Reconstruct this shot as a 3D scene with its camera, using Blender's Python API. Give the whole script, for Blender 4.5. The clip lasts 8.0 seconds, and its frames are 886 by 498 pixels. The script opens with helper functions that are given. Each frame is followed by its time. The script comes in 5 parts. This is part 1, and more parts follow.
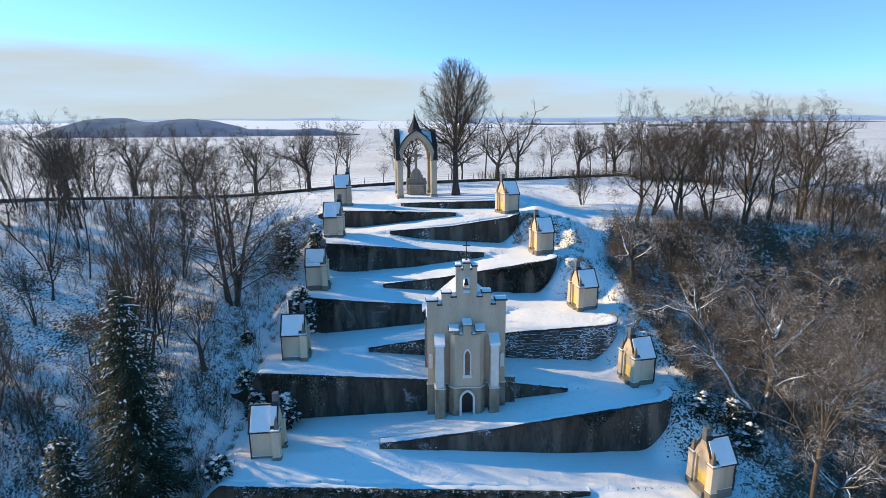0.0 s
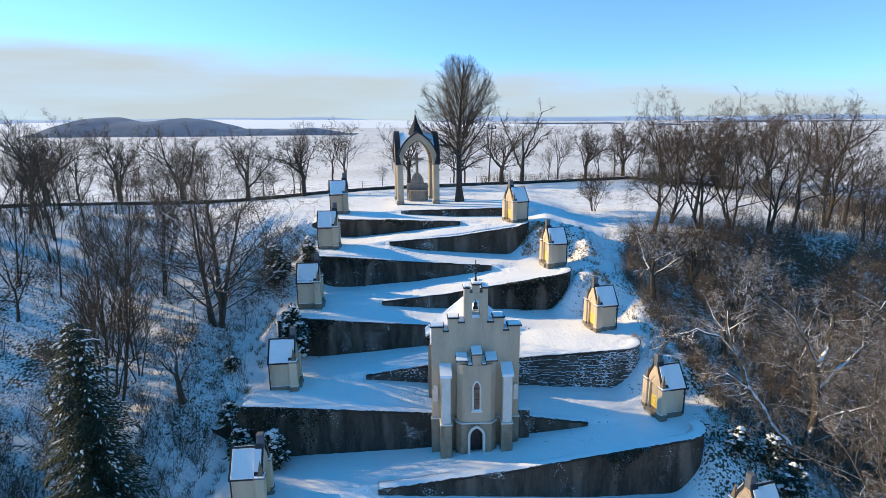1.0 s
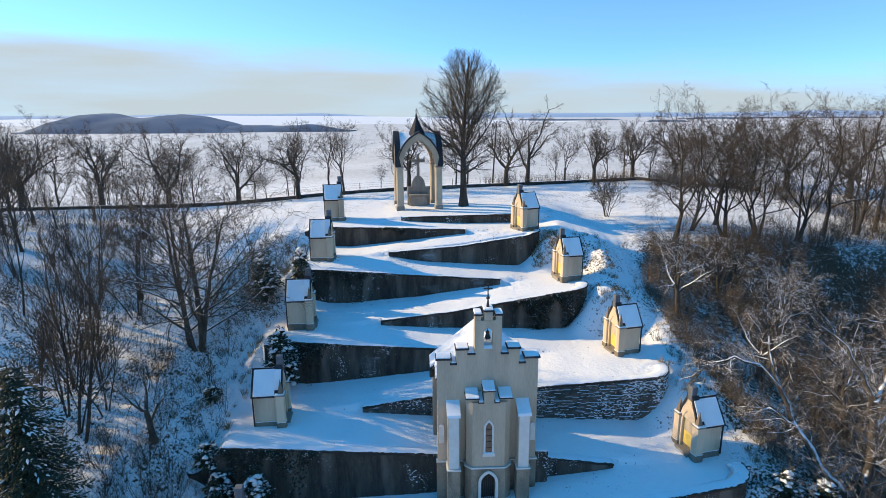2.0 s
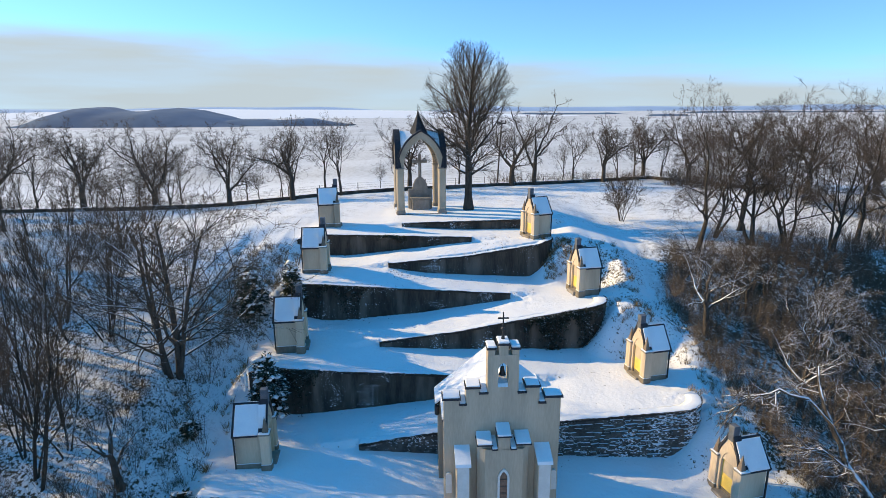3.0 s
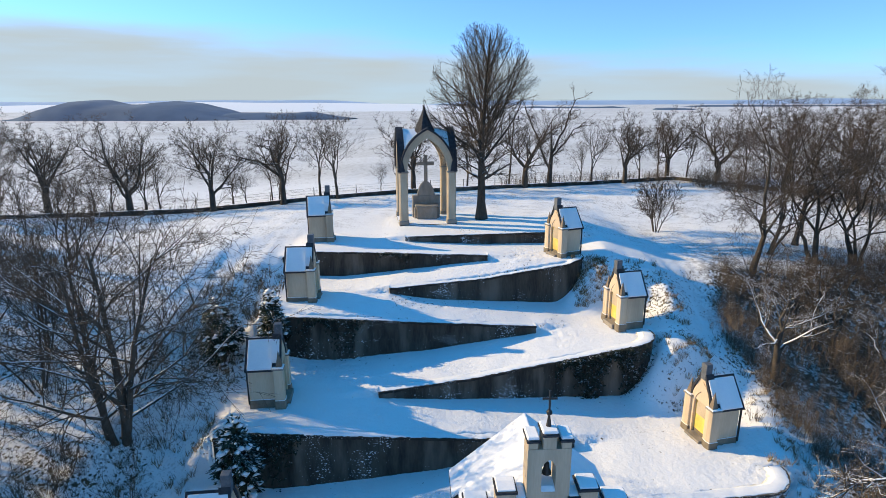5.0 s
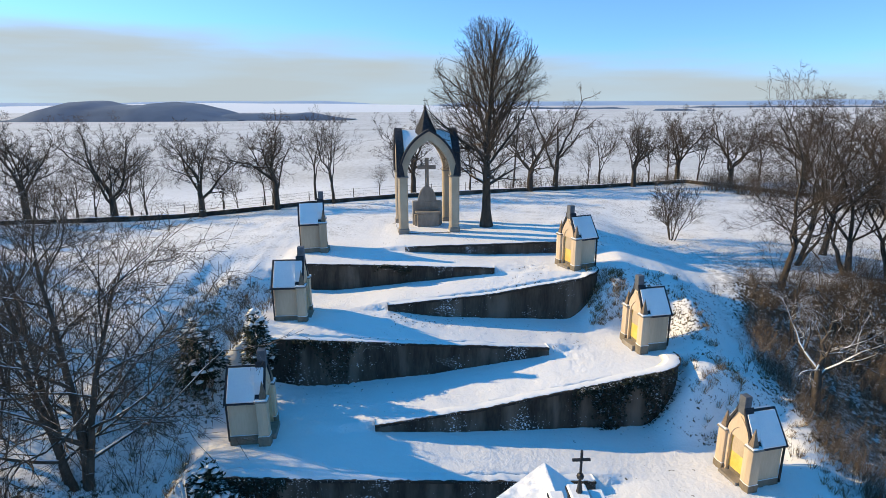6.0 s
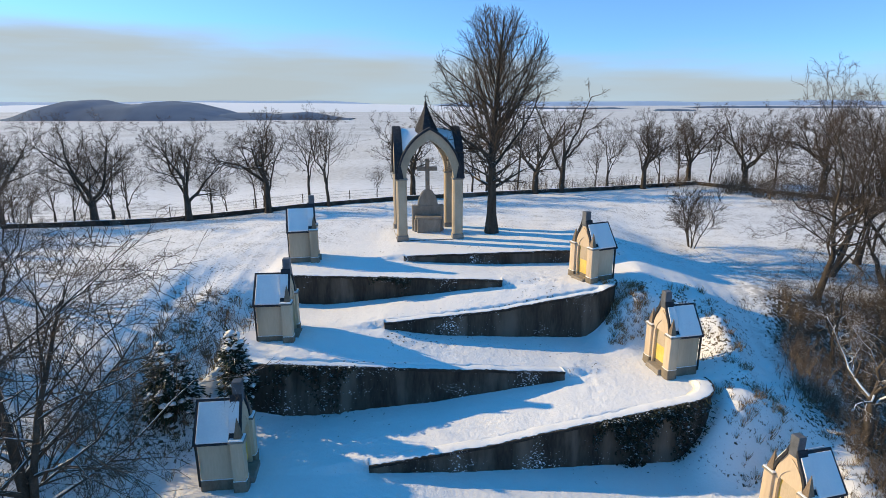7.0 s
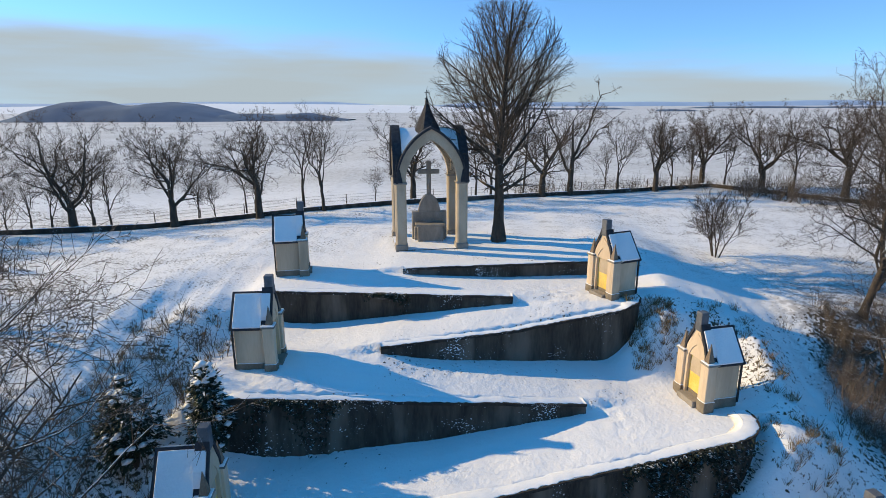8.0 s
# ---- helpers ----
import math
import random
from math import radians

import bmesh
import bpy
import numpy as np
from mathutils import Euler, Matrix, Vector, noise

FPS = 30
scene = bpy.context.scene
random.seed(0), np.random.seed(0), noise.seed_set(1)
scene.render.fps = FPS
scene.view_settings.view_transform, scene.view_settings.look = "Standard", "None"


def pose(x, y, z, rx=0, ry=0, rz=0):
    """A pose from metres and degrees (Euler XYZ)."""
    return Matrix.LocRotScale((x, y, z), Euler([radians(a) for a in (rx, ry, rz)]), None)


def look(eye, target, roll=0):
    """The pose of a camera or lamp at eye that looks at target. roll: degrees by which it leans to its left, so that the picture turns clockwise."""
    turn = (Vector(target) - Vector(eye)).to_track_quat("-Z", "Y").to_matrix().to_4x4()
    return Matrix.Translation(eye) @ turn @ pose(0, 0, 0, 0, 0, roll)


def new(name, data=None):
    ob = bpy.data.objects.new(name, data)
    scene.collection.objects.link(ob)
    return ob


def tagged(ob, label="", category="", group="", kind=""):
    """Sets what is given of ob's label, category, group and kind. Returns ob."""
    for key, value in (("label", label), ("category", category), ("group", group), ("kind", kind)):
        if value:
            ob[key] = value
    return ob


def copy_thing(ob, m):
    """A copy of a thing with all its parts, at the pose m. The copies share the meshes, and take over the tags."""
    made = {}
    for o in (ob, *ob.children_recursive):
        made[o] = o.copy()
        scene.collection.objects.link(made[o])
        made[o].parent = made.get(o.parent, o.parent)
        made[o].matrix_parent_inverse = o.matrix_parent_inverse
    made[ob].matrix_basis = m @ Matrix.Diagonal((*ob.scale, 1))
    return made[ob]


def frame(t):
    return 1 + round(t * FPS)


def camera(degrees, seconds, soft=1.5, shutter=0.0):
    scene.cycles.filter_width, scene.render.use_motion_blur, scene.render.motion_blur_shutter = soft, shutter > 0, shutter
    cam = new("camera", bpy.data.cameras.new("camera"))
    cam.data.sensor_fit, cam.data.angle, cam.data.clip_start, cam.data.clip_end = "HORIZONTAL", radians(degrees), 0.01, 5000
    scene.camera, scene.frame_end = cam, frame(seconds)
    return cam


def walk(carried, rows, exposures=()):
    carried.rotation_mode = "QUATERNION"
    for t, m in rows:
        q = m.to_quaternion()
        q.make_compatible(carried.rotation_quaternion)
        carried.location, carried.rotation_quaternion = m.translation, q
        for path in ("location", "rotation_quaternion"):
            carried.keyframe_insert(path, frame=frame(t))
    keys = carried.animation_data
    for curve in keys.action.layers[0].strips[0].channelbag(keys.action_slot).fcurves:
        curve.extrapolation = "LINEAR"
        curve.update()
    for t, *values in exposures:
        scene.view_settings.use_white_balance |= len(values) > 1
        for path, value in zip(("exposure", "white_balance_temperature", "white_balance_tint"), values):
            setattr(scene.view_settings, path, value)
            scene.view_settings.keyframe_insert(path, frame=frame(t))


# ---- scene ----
cam = camera(77.2, 8.0, soft=0.75)
PATH = [
    (0, (0.817, 1.106, 9.783), (0.749, 3.054, 9.334), -0.4),
    (0.5, (0.495, 3.368, 9.908), (0.43, 5.316, 9.458), -0.4),
    (1, (0.164, 5.792, 10.078), (0.1, 7.739, 9.626), -0.4),
    (1.5, (-0.177, 8.261, 10.219), (-0.238, 10.207, 9.762), -0.4),
    (3, (-1.016, 15.256, 10.77), (-1.075, 17.195, 10.284), -0.3),
    (3.5, (-1.297, 17.46, 10.861), (-1.356, 19.396, 10.364), -0.3),
    (4, (-1.566, 19.485, 10.888), (-1.624, 21.419, 10.383), -0.3),
    (4.5, (-1.815, 21.405, 10.898), (-1.879, 23.338, 10.39), -0.2),
    (6, (-2.354, 26.803, 10.777), (-2.417, 28.738, 10.272), -0.2),
    (6.5, (-2.571, 28.617, 10.664), (-2.632, 30.552, 10.16), -0.1),
    (7, (-2.698, 30.581, 10.489), (-2.758, 32.516, 9.984), -0.1),
    (7.5, (-2.808, 32.515, 10.325), (-2.871, 34.45, 9.822), -0.1),
    (8, (-2.967, 34.409, 10.21), (-3.03, 36.344, 9.708), -0.2),
]
walk(cam, [(t, look(eye, target, roll)) for t, eye, target, roll in PATH], [(0, 1.2), (1.5, 1.18), (3.5, 1.11), (6.5, 0.98), (8, 0.86)])

# ---- daylight: low winter sun from the left, clear sky with thin cloud near the horizon ----
SUN = Vector((-0.88, 0.20, 0.43)).normalized()
sun = new("sun", bpy.data.lights.new("sun", "SUN"))
sun.data.energy, sun.data.angle, sun.data.color = 2.85, radians(0.6), (1.0, 0.745, 0.39)
sun.matrix_world = look(SUN * 200, (0, 0, 0))
world = bpy.data.worlds.new("winter_sky")
scene.world = world
world.use_nodes = True
wn = world.node_tree
wn.nodes.clear()
sky = wn.nodes.new("ShaderNodeTexSky")
sky.sky_type, sky.sun_disc = "NISHITA", False
sky.sun_elevation, sky.sun_rotation = math.asin(SUN.z), math.atan2(SUN.x, SUN.y)
sky.air_density, sky.dust_density, sky.ozone_density = 1.0, 0.0, 4.0
w_hue = wn.nodes.new("ShaderNodeHueSaturation")
w_hue.inputs["Saturation"].default_value = 1.0
w_tint = wn.nodes.new("ShaderNodeMix")
w_tint.data_type, w_tint.blend_type = "RGBA", "MULTIPLY"
w_tint.inputs[0].default_value, w_tint.inputs[7].default_value = 1.0, (0.68, 0.88, 0.94, 1)
w_out = wn.nodes.new("ShaderNodeOutputWorld")
w_bg = wn.nodes.new("ShaderNodeBackground")
w_bg.inputs["Strength"].default_value = 0.165
w_co = wn.nodes.new("ShaderNodeTexCoord")
w_map = wn.nodes.new("ShaderNodeMapping")
w_map.inputs["Scale"].default_value = (1.6, 1.6, 14.0)
w_noise = wn.nodes.new("ShaderNodeTexNoise")
w_noise.inputs["Scale"].default_value, w_noise.inputs["Detail"].default_value = 1.7, 6.0
w_sep = wn.nodes.new("ShaderNodeSeparateXYZ")
w_band = wn.nodes.new("ShaderNodeMapRange")
w_band.interpolation_type = "SMOOTHSTEP"
for k, v in (("From Min", 0.075), ("From Max", 0.0), ("To Min", 0.0), ("To Max", 1.0)):
    w_band.inputs[k].default_value = v
w_cl = wn.nodes.new("ShaderNodeMapRange")
for k, v in (("From Min", 0.35), ("From Max", 0.62), ("To Min", 0.88), ("To Max", 1.0)):
    w_cl.inputs[k].default_value = v
w_mul = wn.nodes.new("ShaderNodeMath")
w_mul.operation = "MULTIPLY"
w_mix = wn.nodes.new("ShaderNodeMix")
w_mix.data_type = "RGBA"
w_mix.inputs[7].default_value = (1.52, 1.77, 1.90, 1)
wl = wn.links.new
w_high = wn.nodes.new("ShaderNodeMapping")
w_high.inputs["Scale"].default_value, w_high.inputs["Location"].default_value = (1.0, 1.0, 1.8), (0.0, 0.0, 0.12)
w_unit = wn.nodes.new("ShaderNodeVectorMath")
w_unit.operation = "NORMALIZE"
wl(w_co.outputs["Generated"], w_high.inputs["Vector"])
wl(w_high.outputs[0], w_unit.inputs[0])
wl(w_unit.outputs[0], sky.inputs["Vector"])
wl(w_co.outputs["Generated"], w_map.inputs["Vector"])
wl(w_map.outputs[0], w_noise.inputs["Vector"])
wl(w_co.outputs["Generated"], w_sep.inputs[0])
w_lean = wn.nodes.new("ShaderNodeMath")
w_lean.operation, w_lean.inputs[1].default_value = "MULTIPLY_ADD", 0.05
wl(w_sep.outputs["X"], w_lean.inputs[0])
wl(w_sep.outputs["Z"], w_lean.inputs[2])
w_ragged = wn.nodes.new("ShaderNodeMath")
w_ragged.operation, w_ragged.inputs[1].default_value = "MULTIPLY_ADD", -0.09
wl(w_noise.outputs["Fac"], w_ragged.inputs[0])
wl(w_lean.outputs[0], w_ragged.inputs[2])
wl(w_ragged.outputs[0], w_band.inputs["Value"])
wl(w_noise.outputs["Fac"], w_cl.inputs["Value"])
wl(w_band.outputs[0], w_mul.inputs[0])
wl(w_cl.outputs[0], w_mul.inputs[1])
wl(w_mul.outputs[0], w_mix.inputs[0])
wl(sky.outputs[0], w_hue.inputs["Color"])
wl(w_hue.outputs[0], w_tint.inputs[6])
# the sky deepens towards the zenith
w_deep = wn.nodes.new("ShaderNodeMix")
w_deep.data_type, w_deep.blend_type = "RGBA", "MULTIPLY"
w_deep.inputs[7].default_value = (0.30, 0.92, 1.0, 1)
w_rise = wn.nodes.new("ShaderNodeMapRange")
w_rise.interpolation_type = "SMOOTHSTEP"
for k, v in (("From Min", 0.14), ("From Max", 0.50), ("To Min", 0.0), ("To Max", 1.0)):
    w_rise.inputs[k].default_value = v
wl(w_sep.outputs["Z"], w_rise.inputs["Value"])
wl(w_rise.outputs[0], w_deep.inputs[0])
wl(w_tint.outputs[2], w_deep.inputs[6])
wl(w_deep.outputs[2], w_mix.inputs[6])
wl(w_mix.outputs[2], w_bg.inputs["Color"])
wl(w_bg.outputs[0], w_out.inputs[0])

# ---- materials ----
SNOW = (0.80, 0.83, 0.88)


def surface(name, dark, light, scale=2.0, rough=0.85, fine=30.0, bump=0.3, streak=1.0, snow=None, fleck=None, ledge=1.0, stain=None, spec=0.3):
    """Two-scale noise between two colours with relief. snow: (slope from, slope to) over which snow lies on upward faces.
    fleck: share of the surface with snow grains stuck to it. stain: (colour, amount) of a broad patchy stain."""
    m = bpy.data.materials.new(name)
    m.use_nodes = True
    nt = m.node_tree
    nd, ln = nt.nodes, nt.links.new
    b = nd["Principled BSDF"]
    b.inputs["Specular IOR Level"].default_value = spec
    geo = nd.new("ShaderNodeNewGeometry")
    info = nd.new("ShaderNodeObjectInfo")
    mp = nd.new("ShaderNodeMapping")
    mp.inputs["Scale"].default_value = (1, 1, 1 / streak)
    ln(geo.outputs["Position"], mp.inputs["Vector"])

    def tex(sc, detail=4.0, raw=False):
        n = nd.new("ShaderNodeTexNoise")
        n.inputs["Scale"].default_value, n.inputs["Detail"].default_value = sc, detail
        ln((geo.outputs["Position"] if raw else mp.outputs[0]), n.inputs["Vector"])
        return n.outputs["Fac"]

    def ramp(v, lo, hi, a=0.0, c=1.0):
        n = nd.new("ShaderNodeMapRange")
        n.interpolation_type = "SMOOTHSTEP"
        for k, x in (("From Min", lo), ("From Max", hi), ("To Min", a), ("To Max", c)):
            n.inputs[k].default_value = x
        ln(v, n.inputs["Value"])
        return n.outputs[0]

    def op(kind, a, c):
        n = nd.new("ShaderNodeMath")
        n.operation = kind
        for i, x in enumerate((a, c)):
            if isinstance(x, (int, float)):
                n.inputs[i].default_value = x
            else:
                ln(x, n.inputs[i])
        return n.outputs[0]

    def mix(f, a, c):
        n = nd.new("ShaderNodeMix")
        n.data_type = "RGBA"
        ln(f, n.inputs[0])
        for i, x in ((6, a), (7, c)):
            if isinstance(x, tuple):
                n.inputs[i].default_value = (*x, 1)
            else:
                ln(x, n.inputs[i])
        return n.outputs[2]

    big, small = tex(scale), tex(fine, 3.0)
    f = op("ADD", op("MULTIPLY", ramp(big, 0.3, 0.7), 0.65), op("MULTIPLY", ramp(small, 0.3, 0.7), 0.35))
    f = op("ADD", op("MULTIPLY", f, 0.9), op("MULTIPLY", info.outputs["Random"], 0.1))
    col = mix(f, dark, light)
    if stain:
        col = mix(op("MULTIPLY", ramp(tex(scale * 0.45, 6.0), 0.48, 0.7), stain[1]), col, stain[0])
    height = op("ADD", op("MULTIPLY", small, 0.6), big)
    white = None
    if snow:
        sp = nd.new("ShaderNodeSeparateXYZ")
        ln(geo.outputs["Normal"], sp.inputs[0])
        up = op("ADD", sp.outputs["Z"], op("MULTIPLY", op("SUBTRACT", tex(3.0, 5.0, True), 0.5), 0.7))
        white = ramp(up, *snow)
    if fleck:
        lay = nd.new("ShaderNodeMapping")
        lay.inputs["Scale"].default_value = (1, 1, ledge)
        ln(geo.outputs["Position"], lay.inputs["Vector"])
        grain = nd.new("ShaderNodeTexNoise")
        grain.inputs["Scale"].default_value, grain.inputs["Detail"].default_value = 15.0 / ledge, 4.0
        ln(lay.outputs[0], grain.inputs["Vector"])
        fl = ramp(op("ADD", op("MULTIPLY", grain.outputs["Fac"], 0.58), op("MULTIPLY", tex(0.5, 3.0, True), 0.42)), 0.63 - fleck * 0.22, 0.665 - fleck * 0.22)
        white = fl if white is None else op("MAXIMUM", white, fl)
    if white is not None:
        col = mix(white, col, SNOW)
    ln(col, b.inputs["Base Color"])
    b.inputs["Roughness"].default_value = rough
    bp = nd.new("ShaderNodeBump")
    bp.inputs["Strength"].default_value, bp.inputs["Distance"].default_value = bump, 0.05
    ln(height, bp.inputs["Height"])
    ln(bp.outputs[0], b.inputs["Normal"])
    return m


def snow_ground():
    """Snow cover with trodden relief; grass and earth show through on steep banks and in scattered tufts."""
    m = bpy.data.materials.new("snow_cover")
    m.use_nodes = True
    nt = m.node_tree
    nd, ln = nt.nodes, nt.links.new
    b = nd["Principled BSDF"]
    geo = nd.new("ShaderNodeNewGeometry")

    def tex(sc, detail):
        n = nd.new("ShaderNodeTexNoise")
        n.inputs["Scale"].default_value, n.inputs["Detail"].default_value = sc, detail
        ln(geo.outputs["Position"], n.inputs["Vector"])
        return n.outputs["Fac"]

    def ramp(v, lo, hi, a=0.0, c=1.0):
        n = nd.new("ShaderNodeMapRange")
        for k, x in (("From Min", lo), ("From Max", hi), ("To Min", a), ("To Max", c)):
            n.inputs[k].default_value = x
        ln(v, n.inputs["Value"])
        return n.outputs[0]

    def op(kind, a, c):
        n = nd.new("ShaderNodeMath")
        n.operation = kind
        for i, x in enumerate((a, c)):
            if isinstance(x, (int, float)):
                n.inputs[i].default_value = x
            else:
                ln(x, n.inputs[i])
        return n.outputs[0]

    def mix(f, a, c):
        n = nd.new("ShaderNodeMix")
        n.data_type = "RGBA"
        ln(f, n.inputs[0])
        for i, x in ((6, a), (7, c)):
            if isinstance(x, tuple):
                n.inputs[i].default_value = (*x, 1)
            else:
                ln(x, n.inputs[i])
        return n.outputs[2]

    sp = nd.new("ShaderNodeSeparateXYZ")
    ln(geo.outputs["True Normal"], sp.inputs[0])
    steep = ramp(sp.outputs["Z"], 0.975, 0.85)
    tuft = op("ADD", op("MULTIPLY", tex(5.5, 7.0), 0.62), op("MULTIPLY", tex(0.22, 3.0), 0.38))
    at = nd.new("ShaderNodeSeparateXYZ")
    ln(geo.outputs["Position"], at.inputs[0])
    wide = nd.new("ShaderNodeMath")
    wide.operation = "ABSOLUTE"
    ln(at.outputs["X"], wide.inputs[0])
    meadow = op("MULTIPLY", op("MAXIMUM", ramp(at.outputs["Y"], 69, 74), ramp(wide.outputs[0], 15.5, 18.5)), ramp(at.outputs["Y"], 112, 100))
    clear = nd.new("ShaderNodeVectorMath")
    clear.operation = "DISTANCE"
    ln(geo.outputs["Position"], clear.inputs[0])
    clear.inputs[1].default_value = (-3.0, 71.0, 0.0)
    blades = ramp(op("ADD", op("MULTIPLY", tex(6.5, 5.0), 0.66), op("MULTIPLY", tex(0.7, 3.0), 0.34)), 0.52, 0.60, 0.0, 0.45)
    blades = op("MULTIPLY", blades, op("MULTIPLY", meadow, ramp(clear.outputs["Value"], 8.0, 13.0, 0.06, 1.0)))
    brink = op("ADD", op("MULTIPLY", ramp(at.outputs["Y"], 42, 62), -6.6), 20.5)
    flank = op("MULTIPLY", ramp(op("SUBTRACT", at.outputs["X"], brink), -4.5, -1.5), ramp(at.outputs["Y"], 68, 64))
    bare = ramp(op("ADD", op("ADD", tuft, op("MULTIPLY", steep, 0.07)), op("MULTIPLY", op("ADD", op("ADD", meadow, ramp(wide.outputs[0], 20, 27)), flank), 0.05)), 0.65, 0.70)
    grass = mix(tex(7.0, 3.0), (0.035, 0.03, 0.02), (0.14, 0.11, 0.07))
    white = mix(tex(0.6, 4.0), (0.79, 0.80, 0.82), (0.87, 0.87, 0.87))
    # leaf litter under the woods east of the ramps
    floor_in = op("MULTIPLY", ramp(op("SUBTRACT", at.outputs["X"], brink), 1.5, 6.0), ramp(at.outputs["Y"], 76, 66))
    litter = op("MULTIPLY", floor_in, ramp(op("ADD", op("MULTIPLY", tex(2.2, 6.0), 0.7), op("MULTIPLY", tex(0.3, 2.0), 0.3)), 0.46, 0.56))
    leaves = mix(tex(9.0, 3.0), (0.05, 0.038, 0.027), (0.16, 0.12, 0.085))
    # stubble and soil showing through on the fields beyond the wall
    stubble = op("MULTIPLY", ramp(at.outputs["Y"], 104, 122), op("ADD", ramp(tex(0.03, 4.0), 0.35, 0.65, 0.17, 0.37), ramp(tex(1.3, 5.0), 0.45, 0.62, 0.0, 0.22)))
    white = mix(stubble, white, (0.24, 0.21, 0.15))
    ln(mix(litter, mix(op("MAXIMUM", bare, blades), white, grass), leaves), b.inputs["Base Color"])
    b.inputs["Roughness"].default_value = 0.75
    b.inputs["Specular IOR Level"].default_value = 0.2
    bp = nd.new("ShaderNodeBump")
    bp.inputs["Strength"].default_value, bp.inputs["Distance"].default_value = 0.6, 0.10
    ln(op("ADD", op("MULTIPLY", tex(4.0, 6.0), 0.75), op("ADD", op("MULTIPLY", tex(0.6, 2.0), 0.8), op("MULTIPLY", tex(10.0, 3.0), 0.25))), bp.inputs["Height"])
    ln(bp.outputs[0], b.inputs["Normal"])
    return m


M_GROUND = snow_ground()
M_SNOW = surface("snow", (0.79, 0.81, 0.84), (0.87, 0.875, 0.88), 1.5, 0.75, 12.0, 0.4, spec=0.2)
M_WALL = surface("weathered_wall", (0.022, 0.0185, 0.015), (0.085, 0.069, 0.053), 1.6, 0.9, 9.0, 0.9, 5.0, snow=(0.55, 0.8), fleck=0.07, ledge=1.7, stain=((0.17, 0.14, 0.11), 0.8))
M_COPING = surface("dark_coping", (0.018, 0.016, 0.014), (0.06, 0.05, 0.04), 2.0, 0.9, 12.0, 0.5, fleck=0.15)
M_RUBBLE = surface("snowy_rubble", (0.04, 0.038, 0.035), (0.14, 0.125, 0.108), 2.5, 0.9, 9.0, 1.0, 1.0, snow=(0.25, 0.5), fleck=0.30, ledge=2.6, stain=((0.03, 0.028, 0.026), 0.7))
M_PLASTER = surface("ochre_plaster", (0.54, 0.425, 0.30), (0.68, 0.55, 0.40), 0.8, 0.9, 14.0, 0.15, 6.0, stain=((0.26, 0.20, 0.14), 0.75))
M_RENDER = surface("chapel_plaster", (0.41, 0.335, 0.245), (0.56, 0.465, 0.35), 0.8, 0.9, 14.0, 0.2, 6.0, stain=((0.25, 0.20, 0.15), 0.8))
M_PLINTH = surface("damp_plinth", (0.16, 0.135, 0.10), (0.34, 0.285, 0.21), 1.5, 0.9, 14.0, 0.3, 2.0, stain=((0.06, 0.055, 0.042), 0.75))
M_FOOT = surface("station_foot", (0.145, 0.122, 0.092), (0.26, 0.222, 0.168), 1.5, 0.9, 14.0, 0.3, 2.0)
M_STONE = surface("sandstone", (0.40, 0.32, 0.225), (0.55, 0.455, 0.335), 1.2, 0.85, 18.0, 0.2, 2.0, stain=((0.22, 0.19, 0.16), 0.5))
M_GREY = surface("grey_stone", (0.20, 0.18, 0.155), (0.33, 0.30, 0.26), 2.0, 0.85, 18.0, 0.3, 2.0, stain=((0.13, 0.12, 0.11), 0.5))
M_LEAD = surface("lead_grey_slate", (0.075, 0.083, 0.095), (0.15, 0.16, 0.178), 3.0, 0.6, 18.0, 0.3, spec=0.4)
M_PINNACLE = surface("weathered_pinnacle", (0.14, 0.105, 0.075), (0.27, 0.21, 0.155), 1.5, 0.85, 18.0, 0.3, 2.0)
M_WHITE = surface("white_surround", (0.58, 0.56, 0.52), (0.70, 0.68, 0.64), 2.0, 0.8, 20.0, 0.1)
M_SLATE = surface("slate", (0.018, 0.020, 0.026), (0.048, 0.05, 0.058), 4.0, 0.75, 20.0, 0.5, spec=0.3)
M_SLATE_SNOW = surface("snowy_slate", (0.022, 0.024, 0.03), (0.06, 0.062, 0.07), 4.0, 0.6, 20.0, 0.5, snow=(0.25, 0.40))
M_PANEL = surface("yellow_panel", (0.68, 0.47, 0.09), (0.82, 0.61, 0.17), 1.5, 0.8, 12.0, 0.2, stain=((0.40, 0.30, 0.14), 0.6))
M_IRON = surface("dark_iron", (0.012, 0.012, 0.012), (0.03, 0.028, 0.026), 6.0, 0.5, 30.0, 0.2, spec=0.5)
M_GLASS = surface("leaded_glass", (0.05, 0.03, 0.025), (0.16, 0.09, 0.06), 5.0, 0.25, 9.0, 0.1, spec=0.6)
M_BARK = surface("bark", (0.035, 0.028, 0.022), (0.11, 0.09, 0.07), 3.0, 0.95, 25.0, 0.8, 3.0, snow=(0.80, 0.98))
M_TWIG = surface("twig", (0.05, 0.038, 0.029), (0.135, 0.103, 0.077), 1.2, 0.95, 9.0, 0.2, snow=(0.92, 1.08))
M_SNOWBARK = surface("snowy_bark", (0.04, 0.032, 0.025), (0.12, 0.10, 0.08), 3.0, 0.95, 25.0, 0.8, 2.0, snow=(0.38, 0.62))
M_SNOWTWIG = surface("snowy_twig", (0.065, 0.049, 0.037), (0.17, 0.13, 0.095), 1.2, 0.95, 9.0, 0.2, snow=(0.55, 0.85))
M_BROWN = surface("brown_twig", (0.078, 0.062, 0.048), (0.20, 0.157, 0.118), 0.5, 0.95, 5.0, 0.2, snow=(0.75, 1.0))
